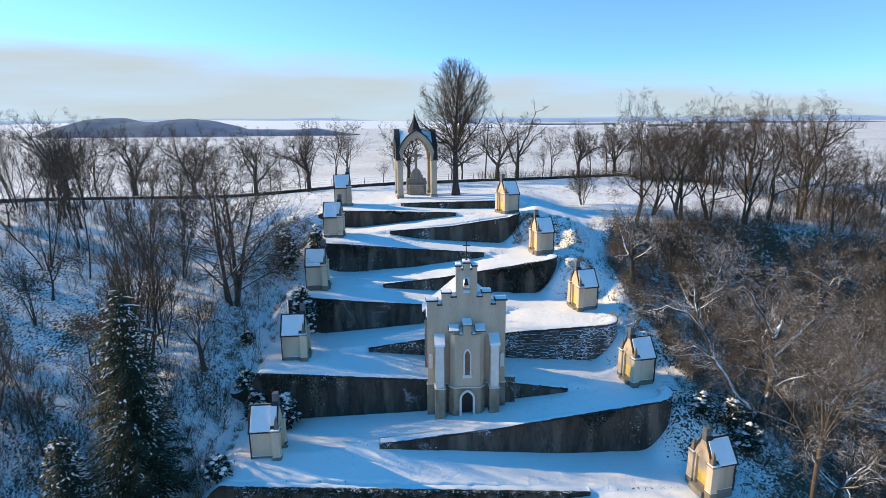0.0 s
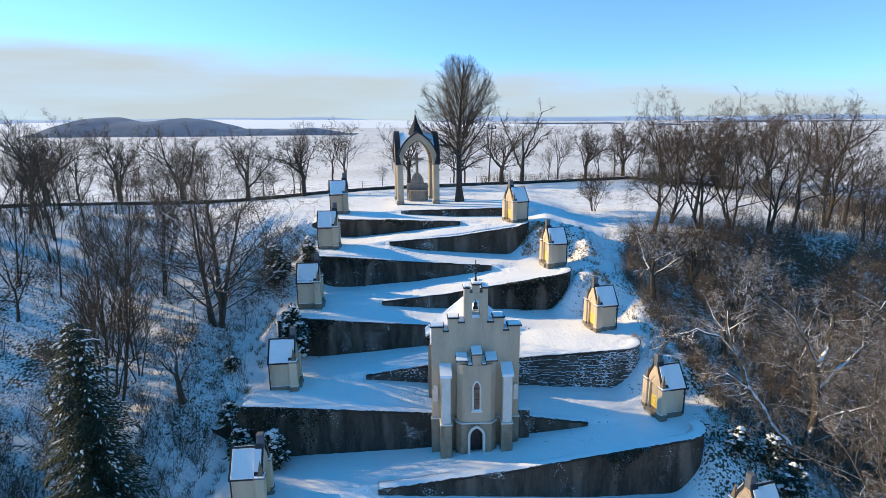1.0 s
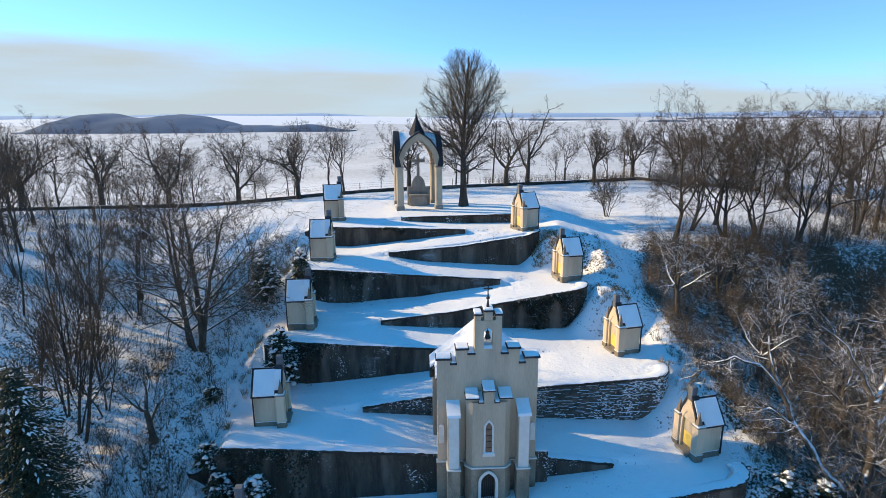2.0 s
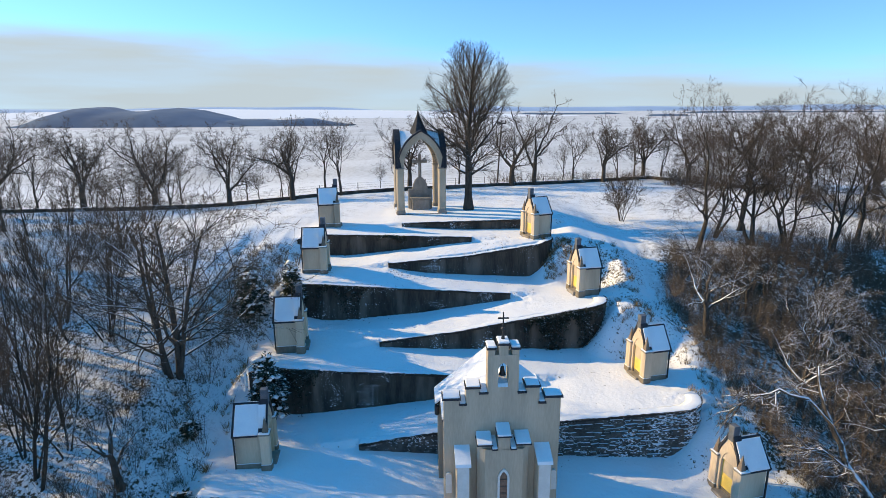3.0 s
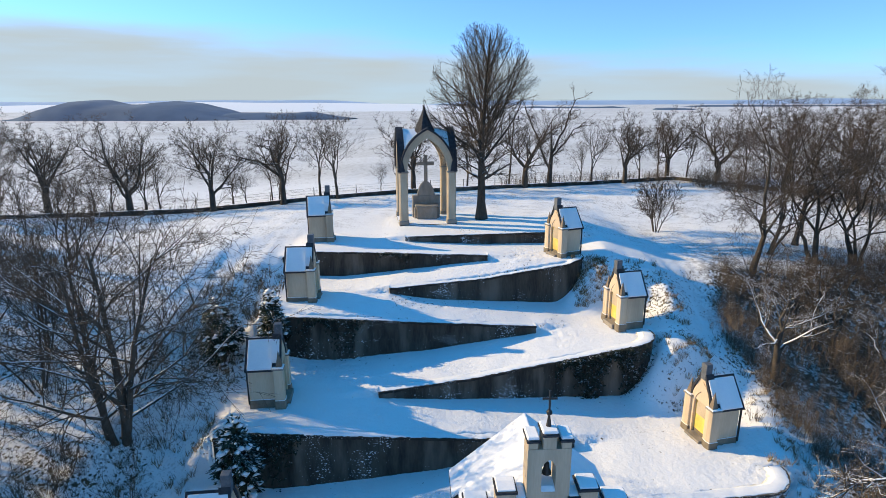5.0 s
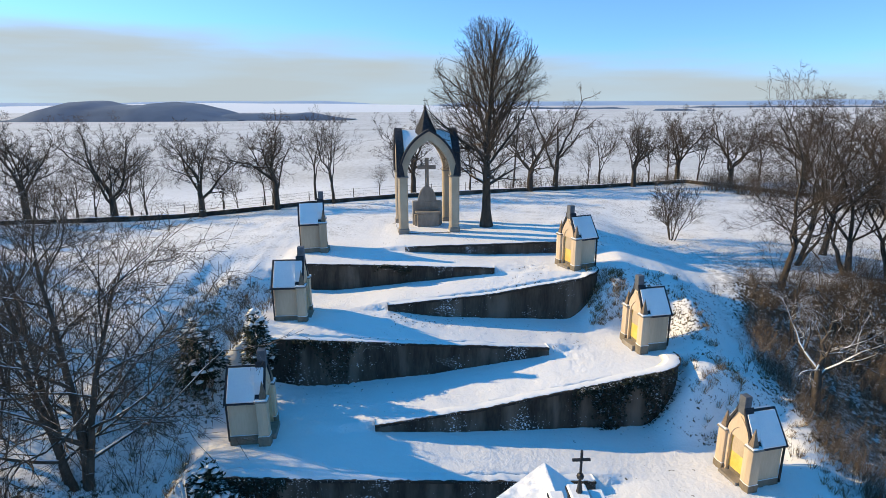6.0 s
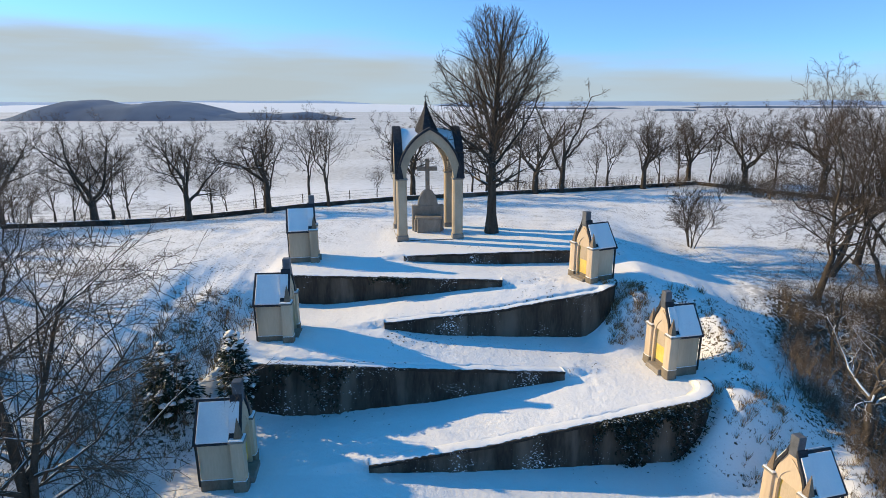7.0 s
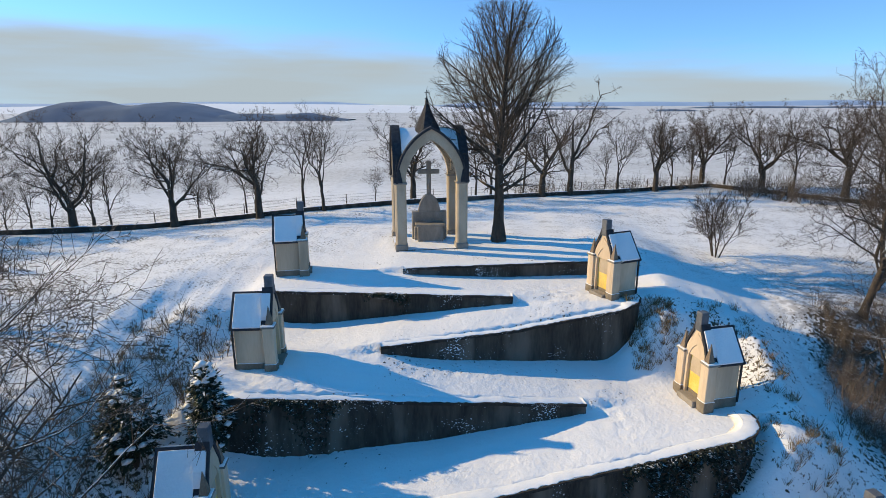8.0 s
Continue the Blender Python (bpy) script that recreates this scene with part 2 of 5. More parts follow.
M_BROWNBARK = surface("brown_bark", (0.07, 0.05, 0.036), (0.17, 0.125, 0.09), 3.0, 0.95, 25.0, 0.8, 3.0, snow=(0.7, 0.95))
M_NEEDLE = surface("needle", (0.010, 0.018, 0.011), (0.035, 0.052, 0.028), 1.5, 0.8, 12.0, 0.4, snow=(0.98, 1.15))
M_IVY = surface("ivy_leaf", (0.010, 0.014, 0.010), (0.035, 0.042, 0.024), 2.5, 0.8, 12.0, 0.4, snow=(0.92, 1.12))
M_BUSH = surface("bush_leaf", (0.010, 0.018, 0.011), (0.035, 0.052, 0.028), 1.5, 0.8, 12.0, 0.4, snow=(0.9, 1.08))
# the blue of distance haze is mixed into these two base colours
M_HILL = surface("hazed_far_woods", (0.06, 0.10, 0.165), (0.12, 0.175, 0.255), 0.012, 0.95, 0.06, 0.3)
M_HAZE = surface("hazed_far_ridge", (0.30, 0.42, 0.60), (0.40, 0.52, 0.68), 0.002, 0.95, 0.01, 0.2)

# ---- building helpers ----


def part(name, bm, material, parent=None, label="", smooth=False):
    me = bpy.data.meshes.new(name)
    bmesh.ops.recalc_face_normals(bm, faces=bm.faces)
    bm.to_mesh(me)
    bm.free()
    if smooth:
        me.polygons.foreach_set("use_smooth", [True] * len(me.polygons))
    me.materials.append(material)
    ob = new(name, me)
    ob.parent = parent
    return tagged(ob, label)


def raw(name, verts, faces, material, parent=None, label="", smooth=False):
    me = bpy.data.meshes.new(name)
    me.from_pydata(verts, [], faces)
    if smooth:
        me.polygons.foreach_set("use_smooth", [True] * len(me.polygons))
    me.materials.append(material)
    ob = new(name, me)
    ob.parent = parent
    return tagged(ob, label)


def thing(name, m, label, category, group=""):
    ob = new(name)
    ob.empty_display_size = 0.2
    ob.matrix_basis = m
    return tagged(ob, label, category, group)


def prism(bm, poly, a, b, axis="y"):
    """A polygon extruded between a and b along an axis; poly holds the other two coordinates in order x, y, z."""
    def put(p, h):
        return {"x": (h, p[0], p[1]), "y": (p[0], h, p[1]), "z": (p[0], p[1], h)}[axis]
    lo = [bm.verts.new(put(p, a)) for p in poly]
    hi = [bm.verts.new(put(p, b)) for p in poly]
    n = len(poly)
    bm.faces.new(lo)
    bm.faces.new(hi[::-1])
    for i in range(n):
        bm.faces.new((lo[i], hi[i], hi[(i + 1) % n], lo[(i + 1) % n]))


def box(bm, x0, x1, y0, y1, z0, z1):
    prism(bm, [(x0, y0), (x1, y0), (x1, y1), (x0, y1)], z0, z1, "z")


def strip(bm, outer, inner, a, b, axis="y"):
    """A closed band between two open profiles of equal length, extruded from a to b."""
    def put(p, h):
        return {"x": (h, p[0], p[1]), "y": (p[0], h, p[1]), "z": (p[0], p[1], h)}[axis]
    rows = [[bm.verts.new(put(p, h)) for p in prof] for prof, h in ((outer, a), (outer, b), (inner, b), (inner, a))]
    n = len(outer)
    for r in range(4):
        p, q = rows[r], rows[(r + 1) % 4]
        for i in range(n - 1):
            bm.faces.new((p[i], p[i + 1], q[i + 1], q[i]))
    bm.faces.new([r[0] for r in rows])
    bm.faces.new([r[-1] for r in rows][::-1])


def spike(bm, cx, cy, z0, z1, half, n=4, turn=45.0):
    ring = [bm.verts.new((cx + half * 1.414 * math.cos(radians(turn + 360 / n * i)), cy + half * 1.414 * math.sin(radians(turn + 360 / n * i)), z0)) for i in range(n)]
    tip = bm.verts.new((cx, cy, z1))
    bm.faces.new(ring[::-1])
    for i in range(n):
        bm.faces.new((ring[i], ring[(i + 1) % n], tip))


def arch(half, spring, rise, n=8):
    """Open profile of a pointed arch from left to right: (x, z)."""
    r = (half * half + rise * rise) / (2 * half)
    a = math.asin(min(1, rise / r)) if r >= rise else math.pi / 2
    left = [(-half + r - r * math.cos(a * i / n), spring + r * math.sin(a * i / n)) for i in range(n + 1)]
    return left + [(-x, z) for x, z in left[-2::-1]]


def bevelled(bm, w=0.02):
    bmesh.ops.bevel(bm, geom=bm.edges[:], offset=w, segments=1, affect="EDGES")
    return bm


# ---- the hill: nine ramps in zigzag, held by ten walls ----
# walls: tip (x, y), outer end (x, y); the tips alternate from side to side
WALLS = [("J", 9.5, 34.2, -14.0, 31.9), ("I", -5.0, 36.0, 15.6, 39.5), ("H", 9.2, 41.7, -14.9, 40.1), ("G", -7.1, 44.9, 13.0, 46.7),
         ("F", 4.4, 50.7, -12.6, 48.3), ("E", -6.8, 52.6, 9.4, 56.3), ("D", 3.2, 58.9, -12.4, 56.3), ("C", -7.1, 61.0, 6.2, 64.1),
         ("B", 0.1, 65.1, -13.9, 65.0), ("A", -6.7, 68.8, 6.4, 70.7)]
# along each wall, from its tip to its outer end: the level of its head and of the ground at its foot, (x, z)
HEADS = [((9.5, -14.65), (0.2, -14.0), (-14.0, -13.0)), ((-5.0, -12.4), (4.2, -11.85), (16.6, -10.7)), ((9.2, -10.9), (4.7, -10.3), (-14.9, -9.05)),
         ((-7.1, -8.95), (-2.4, -8.3), (14.1, -7.42)), ((4.4, -7.35), (-7.8, -6.2), (-13.0, -5.6)), ((-6.8, -5.6), (-1.3, -5.3), (10.8, -4.0)),
         ((3.2, -3.95), (-4.6, -3.2), (-12.4, -2.4)), ((-7.1, -2.0), (-0.3, -1.75), (7.3, -0.9)), ((0.1, -0.62), (-6.8, -0.48), (-13.9, -0.38)), ((-6.7, -0.05), (0.0, -0.03), (6.4, 0.0))]
FEET = [((9.5, -14.9), (-5.0, -16.3), (-14.0, -16.4)), ((-5.0, -12.75), (8.5, -14.4), (14.7, -14.75)), ((9.2, -11.15), (-2.2, -12.5), (-11.3, -12.95)),
        ((-7.1, -9.35), (-2.4, -9.75), (14.0, -10.75)), ((4.4, -7.75), (-3.0, -8.5), (-12.4, -9.05)), ((-6.8, -5.95), (-0.2, -6.72), (9.1, -7.55)),
        ((3.2, -4.4), (-4.4, -5.2), (-10.1, -5.45)), ((-7.1, -2.4), (-3.4, -3.1), (5.8, -4.05)), ((0.1, -1.0), (-6.8, -1.8), (-11.5, -2.33)), ((-6.7, -0.4), (-0.5, -0.86), (5.2, -0.92))]
lump_rng = random.Random(5)
LUMPS = [(f * math.cos(a), f * math.sin(a), lump_rng.uniform(0, 6.28), 0.085 / f ** 0.7) for f, a in ((0.5 * 1.35 ** i, lump_rng.uniform(0, 3.14)) for i in range(9))]
RIGHT_EDGE = [20.5, 20.5, 17.3, 17.3, 14.7, 14.7, 11.1, 11.1, 7.9, 7.9, 7.9]
BEND = 1.8


def smooth01(v, a, b):
    t = np.clip((v - a) / (b - a), 0, 1)
    return t * t * (3 - 2 * t)


def wall_y(k, x):
    _, xt, yt, xe, ye = WALLS[k]
    return yt + (np.clip(x, -16, 19) - xt) * (ye - yt) / (xe - xt)


def level(rows, x):
    rows = sorted(rows)
    return np.interp(x, [r[0] for r in rows], [r[1] for r in rows])


def head_foot(k, x):
    """Levels above and below wall k; past its tip the two run together."""
    head, foot = level(HEADS[k], x), level(FEET[k], x)
    xt, side = WALLS[k][1], 1 if WALLS[k][3] > WALLS[k][1] else -1
    past = smooth01(side * (xt - x), 0.15, 3.0) * 0.5
    return head + (foot - head) * past, foot + (head - foot) * past


def natural_z(x, y):
    """The hillside as it falls beside the ramps, the plateau and the fields beyond."""
    shift = 5.0 * smooth01(-x, 15, 22) + 14 * smooth01(-x, 26, 70)
    drop = 66.0 - shift - 0.8 * smooth01(x, 6, 10) - y
    soft = np.where(drop > 30, drop, 3.0 * np.log1p(np.exp(np.clip(drop / 3.0, -20, 12))))
    z = -0.44 * np.minimum(soft, 60)
    z = z + (0.1 - 0.27 * np.clip(x - 13, 0, 14)) * smooth01(x, 11, 14) * smooth01(-y, -68, -62)
    brink = 24.0 - 0.10 * np.clip(y - 34, 0, 34)
    z = z - 4.0 * smooth01(x - brink, 0, 16) * smooth01(-y, -69, -55) - 1.2 * smooth01(y, 78, 92)
    z = z - 1.6 * smooth01(x, 8, 17) * smooth01(y, 46, 60) * smooth01(-y, -96, -84) - 1.1 * smooth01(-x, 16, 42) * smooth01(y, 60, 77)
    return z - 2.2 * smooth01(x, 24, 60) * smooth01(-y, -100, -75)


# trodden places: (x, y, radius, roughness)
TRODDEN = [(1.5, 65.9, 1.8, 0.05), (3.8, 66.0, 1.6, 0.05), (-7.9, 61.2, 1.0, 0.06), (-6.0, 60.1, 1.0, 0.05), (-3.6, 60.2, 1.0, 0.04), (-1.0, 60.4, 0.9, 0.04), (4.6, 60.0, 1.0, 0.06), (5.0, 58.6, 0.9, 0.06),
           (4.4, 57.4, 0.9, 0.05), (13.0, 62.0, 2.4, 0.08), (14.0, 59.5, 1.8, 0.08), (12.4, 64.5, 1.8, 0.07), (-11.5, 57.3, 1.6, 0.07), (-9.5, 57.2, 1.4, 0.05), (9.0, 44.6, 1.0, 0.05), (10.2, 43.0, 0.9, 0.05), (14.0, 49.0, 1.6, 0.07)]


def trodden(x, y):
    rs = np.random.default_rng(9)
    r = rs.normal(0, 1, np.shape(x))
    h = 0.008 * r * ((np.abs(x) < 26) & (y > 28) & (y < 75))
    for cx, cy, rad, amp in TRODDEN:
        h = h + 0.5 * r * amp * np.exp(-((x - cx) ** 2 + (y - cy) ** 2) / (rad * rad))
    return h


def ground_z(x, y):
    x, y = np.asarray(x, float), np.asarray(y, float)
    z = level(FEET[0], x)
    edge = np.full_like(z, RIGHT_EDGE[0])
    nat = natural_z(x, y)
    for k in range(10):
        wy = wall_y(k, x)
        head, foot = head_foot(k, x)
        # the ramp above rises or falls across its width towards the foot of the next wall
        if k < 9:
            wide = np.clip((y - wy) / np.maximum(wall_y(k + 1, x) - wy, 0.8), 0, 1)
            up = head + (head_foot(k + 1, x)[1] - head) * wide
        else:
            up = head
        f = np.clip((y - wy - 0.28) / 0.12, 0, 1)
        if WALLS[k][3] > WALLS[k][1] and k < 9:
            # the right-hand walls turn back in a curve; outside it the lower level goes on
            cx, cy = WALLS[k][3] - 0.25, WALLS[k][4] + BEND
            away = np.hypot(x - cx, y - cy)
            f = f * (1 - np.clip((away - BEND + 0.34) / 0.12, 0, 1) * (x > cx) * (y < cy + 0.4))
        # the hillside banks up against the outer end of each wall
        xe, side = WALLS[k][3], 1 if WALLS[k][3] > WALLS[k][1] else -1
        bank = smooth01(side * (x - xe), -1.2, 2.6) * smooth01(y, wy - (3.2 if side > 0 else 2.4), wy - 0.2) * (k < 9) * (y < wy + 1.5)
        z = z + (np.maximum(np.minimum(nat, up - 0.15), z) - z) * bank * (1.0 if side > 0 else 0.8)
        z = z + (up - z) * f
        edge = edge + (RIGHT_EDGE[k + 1] - edge) * np.clip((y - wy) / 0.3, 0, 1)
    keep = (1 - smooth01(x, edge - 0.2, edge + 2.6)) * smooth01(x, -17.0, -14.6) * (1 - smooth01(y, 72, 80)) * smooth01(y, 22, 30)
    z = nat + (z - nat) * keep
    lumps = 0
    for wx, wy, ph, amp in LUMPS:
        lumps = lumps + amp * np.sin(wx * x + wy * y + ph)
    near = (1 - smooth01(np.abs(x - 1), 22, 25)) * smooth01(y, 27, 31)
    return z + lumps * near * (0.12 + 0.88 * (1 - keep)) * (1 - 0.75 * smooth01(y, 62, 70))


def gz(x, y):
    return float(ground_z(x, y))


def axis(core0, core1, step, far0, far1):
    mid = list(np.arange(core0, core1 + 1e-6, step))
    lo, hi, s = [], [], step
    a, b = core0, core1
    while a > far0:
        s *= 1.16
        a -= s
        lo.append(max(a, far0))
    s = step
    while b < far1:
        s *= 1.16
        b += s
        hi.append(min(b, far1))
    return np.array(lo[::-1] + mid + hi)


GX, GY = axis(-24, 26, 0.22, -4600, 4600), axis(29, 74, 0.2, -500, 4900)
XX, YY = np.meshgrid(GX, GY)
ZZ = ground_z(XX, YY) + trodden(XX, YY)
nx, ny = len(GX), len(GY)
ids = np.arange(nx * ny).reshape(ny, nx)
quads = np.stack([ids[:-1, :-1], ids[:-1, 1:], ids[1:, 1:], ids[1:, :-1]], -1).reshape(-1, 4)
ground = raw("ground", np.stack([XX, YY, ZZ], -1).reshape(-1, 3).tolist(), quads.tolist(), M_GROUND, smooth=True)
tagged(ground, "snow-covered hillside, plateau and fields with grass showing through", "ground", kind="structure")


def retaining_wall(k):
    """A battered wall with an uneven face along one ramp, its outer end turned back into the bank."""
    name, xt, yt, xe, ye = WALLS[k]
    d = Vector((xe - xt, ye - yt, 0))
    n = max(2, int(d.length / 0.5))
    pts = [Vector((xt, yt, 0)) + d * (i / n) for i in range(n + 1)]
    u = d.normalized()
    back = Vector((-u.y, u.x, 0))
    if back.y < 0:
        back = -back
    r = BEND
    c, end = pts[-1] + back * r, pts[-1]
    for i in range(1, 7):
        a = radians(16 * i)
        pts.append(c + (u * math.sin(a) - back * math.cos(a)) * r if xe > xt else end + u * 0.36 * i)
    rng = random.Random(k)
    verts, faces, rows = [], [], 7
    for i, p in enumerate(pts):
        q = pts[min(i + 1, len(pts) - 1)] - pts[max(i - 1, 0)]
        q.normalize()
        nb = Vector((-q.y, q.x, 0))
        if xe < xt:
            nb = -nb
        inner, outer = p + nb * 0.65, p - nb * 0.35
        top = (float(head_foot(k, p.x)[0]) if i <= n else max(float(head_foot(k, p.x)[0]), gz(inner.x, inner.y)) if xe > xt else gz(inner.x, inner.y) - 0.02 * (i - n)) + 0.035
        low = min(float(head_foot(k, p.x)[1]), gz(outer.x, outer.y)) - 0.35
        low = min(low, top - 0.5)
        for j in range(rows + 1):
            f = j / rows
            z = low + (top - low) * f
            w = 0 if j == rows else rng.uniform(-0.02, 0.02)
            b = p + nb * (0.10 * f - 0.06 + w)
            verts.append((b.x, b.y, z + (rng.uniform(-0.02, 0.02) if j == rows else 0)))
        for off, z in ((0.60, top), (0.62, low)):
            b = p + nb * off
            verts.append((b.x, b.y, z))
    m = rows + 3
    for i in range(len(pts) - 1):
        for j in range(m):
            a, b = i * m + j, i * m + (j + 1) % m
            faces.append((a, a + m, b + m, b))
    faces.append(tuple(range(m)))
    faces.append(tuple(range((len(pts) - 1) * m, len(pts) * m))[::-1])
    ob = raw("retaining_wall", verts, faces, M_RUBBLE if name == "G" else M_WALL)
    bm = bmesh.new()
    bm.from_mesh(ob.data)
    bmesh.ops.recalc_face_normals(bm, faces=bm.faces)
    bm.to_mesh(ob.data)
    bm.free()
    # dark coping with an uneven lip of snow on it
    cv, cf, sv, sf = [], [], [], []
    for i in range((len(pts) - 1) * 3 + 1):
        a, t = min(i // 3, len(pts) - 2), (i - 3 * min(i // 3, len(pts) - 2)) / 3
        p = pts[a].lerp(pts[a + 1], t)
        q = (pts[a + 1] - pts[max(a - 1, 0)]).normalized().lerp((pts[min(a + 2, len(pts) - 1)] - pts[a]).normalized(), t).normalized()
        nb = Vector((-q.y, q.x, 0))
        if xe < xt:
            nb = -nb
        z = verts[a * (rows + 3) + rows][2] * (1 - t) + verts[(a + 1) * (rows + 3) + rows][2] * t
        for off, h in ((-0.07, -0.13), (-0.08, 0.012), (0.22, -0.03), (0.22, -0.13)):
            b = p + nb * (off + rng.uniform(-0.008, 0.008))
            cv.append((b.x, b.y, z + h))
        lip, tall = rng.uniform(-0.06, 0.07), rng.uniform(0.012, 0.03)
        for off, h in ((lip, 0.003), (lip + 0.03, tall), (0.55, tall * 0.5), (0.95, -0.12)):
            b = p + nb * off
            sv.append((b.x, b.y, z + h))
    for vs, fs in ((cv, cf), (sv, sf)):
        for i in range(len(vs) // 4 - 1):
            for j in range(4):
                fs.append((i * 4 + j, i * 4 + (j + 1) % 4, i * 4 + 4 + (j + 1) % 4, i * 4 + 4 + j))
        fs.append((0, 1, 2, 3))
        fs.append(tuple(len(vs) - 1 - j for j in range(4)))
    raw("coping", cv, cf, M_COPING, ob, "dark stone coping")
    raw("snow_lip", sv, sf, M_SNOW, ob, "uneven lip of snow", smooth=True)
    tagged(ob, "rubble retaining wall plastered with snow" if name == "G" else "dark weathered retaining wall flecked with snow", "wall", "terrace walls", "structure")
    return ob


terrace_walls = [retaining_wall(k) for k in range(10)]
bm = bmesh.new()
box(bm, 4.15, 4.95, 40.95, 41.75, -12.4, -9.55)
part("end_block", bevelled(bm), M_WALL, terrace_walls[2], "raised end block of the wall")
bm = bmesh.new()
box(bm, 4.2, 4.95, 41.0, 41.75, -9.55, -9.50)
part("block_snow", bevelled(bm), M_SNOW, terrace_walls[2], "thin snow on the block")

# ---- stations of the cross: small chapels with an ogee gable, two pinnacles and a slate pillar ----
# local frame: the front looks along +x, the base centre is the origin


def station(m, label):
    st = thing("station_chapel", m, label, "chapel", "station chapels")
    bm = bmesh.new()
    box(bm, -1.0, 0.62, -0.92, 0.92, 0.34, 2.20)
    part("body", bevelled(bm), M_PLASTER, st)
    bm = bmesh.new()
    box(bm, -1.04, 0.66, -0.96, 0.96, -0.5, 0.34)
    part("plinth", bevelled(bm), M_FOOT, st, "darker damp plinth")
    bm = bmesh.new()
    box(bm, -1.035, 0.40, -0.955, 0.955, 0.34, 0.362)
    part("ledge_snow", bm, M_SNOW, st, "line of snow on the plinth")
    # corner piers, each set diagonally
    for s in (-1, 1):
        cy = s * 0.93
        bm = bmesh.new()
        prism(bm, [(0.42, cy - 0.26), (0.94, cy - 0.26), (0.98, cy), (0.94, cy + 0.26), (0.42, cy + 0.26)], 0.34, 2.22, "z")
        pier = part("pier", bevelled(bm), M_PLASTER, st)
        bm = bmesh.new()
        prism(bm, [(0.40, cy - 0.30), (0.97, cy - 0.30), (1.02, cy), (0.97, cy + 0.30), (0.40, cy + 0.30)], -0.5, 0.36, "z")
        part("pier_base", bevelled(bm), M_FOOT, pier)
        bm = bmesh.new()
        box(bm, 0.36, 1.02, cy - 0.32, cy + 0.32, 2.22, 2.30)
        part("cap", bevelled(bm), M_GREY, pier, "grey stone cap")
        bm = bmesh.new()
        box(bm, 0.38, 1.0, cy - 0.30, cy + 0.30, 2.30, 2.37)
        part("snow_pad", bevelled(bm, 0.03), M_SNOW, pier, "pad of snow")
        bm = bmesh.new()
        box(bm, 0.58, 0.90, cy - 0.16, cy + 0.16, 2.30, 2.42)
        spike(bm, 0.74, cy, 2.42, 3.32, 0.155)
        part("pinnacle", bm, M_PINNACLE, pier, "dark weathered stone pinnacle")
        bm = bmesh.new()
        prism(bm, [(0.41, cy - 0.29), (0.96, cy - 0.29), (1.01, cy), (0.96, cy + 0.29), (0.41, cy + 0.29)], 0.36, 0.385, "z")
        part("ledge_snow", bm, M_SNOW, pier, "line of snow on the plinth")
    # front wall with a pointed niche
    bm = bmesh.new()
    out, inn = arch(0.72, 2.2, 1.25), arch(0.5, 1.9, 0.95)
    strip(bm, out, inn, 0.60, 0.82, "x")
    for s in (-1, 1):
        prism(bm, [(s * 0.72, 0.1), (s * 0.5, 0.1), (s * 0.5, 1.9), (s * 0.72, 2.2)], 0.60, 0.82, "x")
    part("arch_surround", bm, M_PLASTER, st)
    bm = bmesh.new()
    prism(bm, [(-0.52, 0.35)] + arch(0.52, 1.9, 0.95) + [(0.52, 0.35)], 0.625, 0.66, "x")
    part("painted_panel", bm, M_PANEL, st, "yellow painted niche panel")
    bm = bmesh.new()
    prism(bm, [(-0.40, 1.30)] + arch(0.40, 1.75, 0.8) + [(0.40, 1.30)], 0.66, 0.69, "x")
    part("relief", bm, M_STONE, st, "weathered stone relief in the niche")
    bm = bmesh.new()
    box(bm, 0.6, 1.15, -0.62, 0.62, -0.4, 0.14)
    part("step", bevelled(bm), M_GREY, st, "stone step")
    # ogee gable rising to the pillar
    half = [(0.74, 2.2), (0.70, 2.60), (0.56, 2.98), (0.38, 3.30), (0.24, 3.60), (0.17, 3.95)]
    poly = [(-y, z) for y, z in half] + [(y, z) for y, z in half[::-1]]
    bm = bmesh.new()
    prism(bm, poly, 0.56, 0.78, "x")
    part("gable", bm, M_PLASTER, st)
    outer = [(0.86, 2.20), (0.82, 2.64), (0.67, 3.05), (0.48, 3.38), (0.32, 3.68), (0.23, 4.0)]
    for s in (-1, 1):
        bm = bmesh.new()
        strip(bm, [(s * y, z) for y, z in outer], [(s * y, z) for y, z in half], 0.36, 0.86, "x")
        part("coping", bm, M_SLATE, st, "slate coping of the gable")
        bm = bmesh.new()
        top = [(s * (y + 0.05), z + 0.06) for y, z in outer]
        strip(bm, top[:5], [(s * y, z) for y, z in outer][:5], 0.34, 0.76, "x")
        part("gable_snow", bm, M_SNOW, st, "snow on the gable")
    bm = bmesh.new()
    box(bm, 0.46, 0.86, -0.21, 0.21, 3.60, 4.55)
    part("pillar", bevelled(bm), M_LEAD, st, "grey slate-clad pillar")
    # roof
    for s in (-1, 1):
        bm = bmesh.new()
        prism(bm, [(0, 3.60), (s * 1.10, 2.12), (s * 1.13, 2.21), (0, 3.74)], -1.12, 0.60, "x")
        slope = part("roof", bm, M_SLATE, st, "slate roof slope")
        bm = bmesh.new()
        prism(bm, [(s * 0.10, 3.60), (s * 1.10, 2.23), (s * 1.14, 2.31), (s * 0.15, 3.70)], -0.98, 0.36, "x")
        part("roof_snow", bevelled(bm, 0.02), M_SNOW, slope, "snow on the roof")
        bm = bmesh.new()
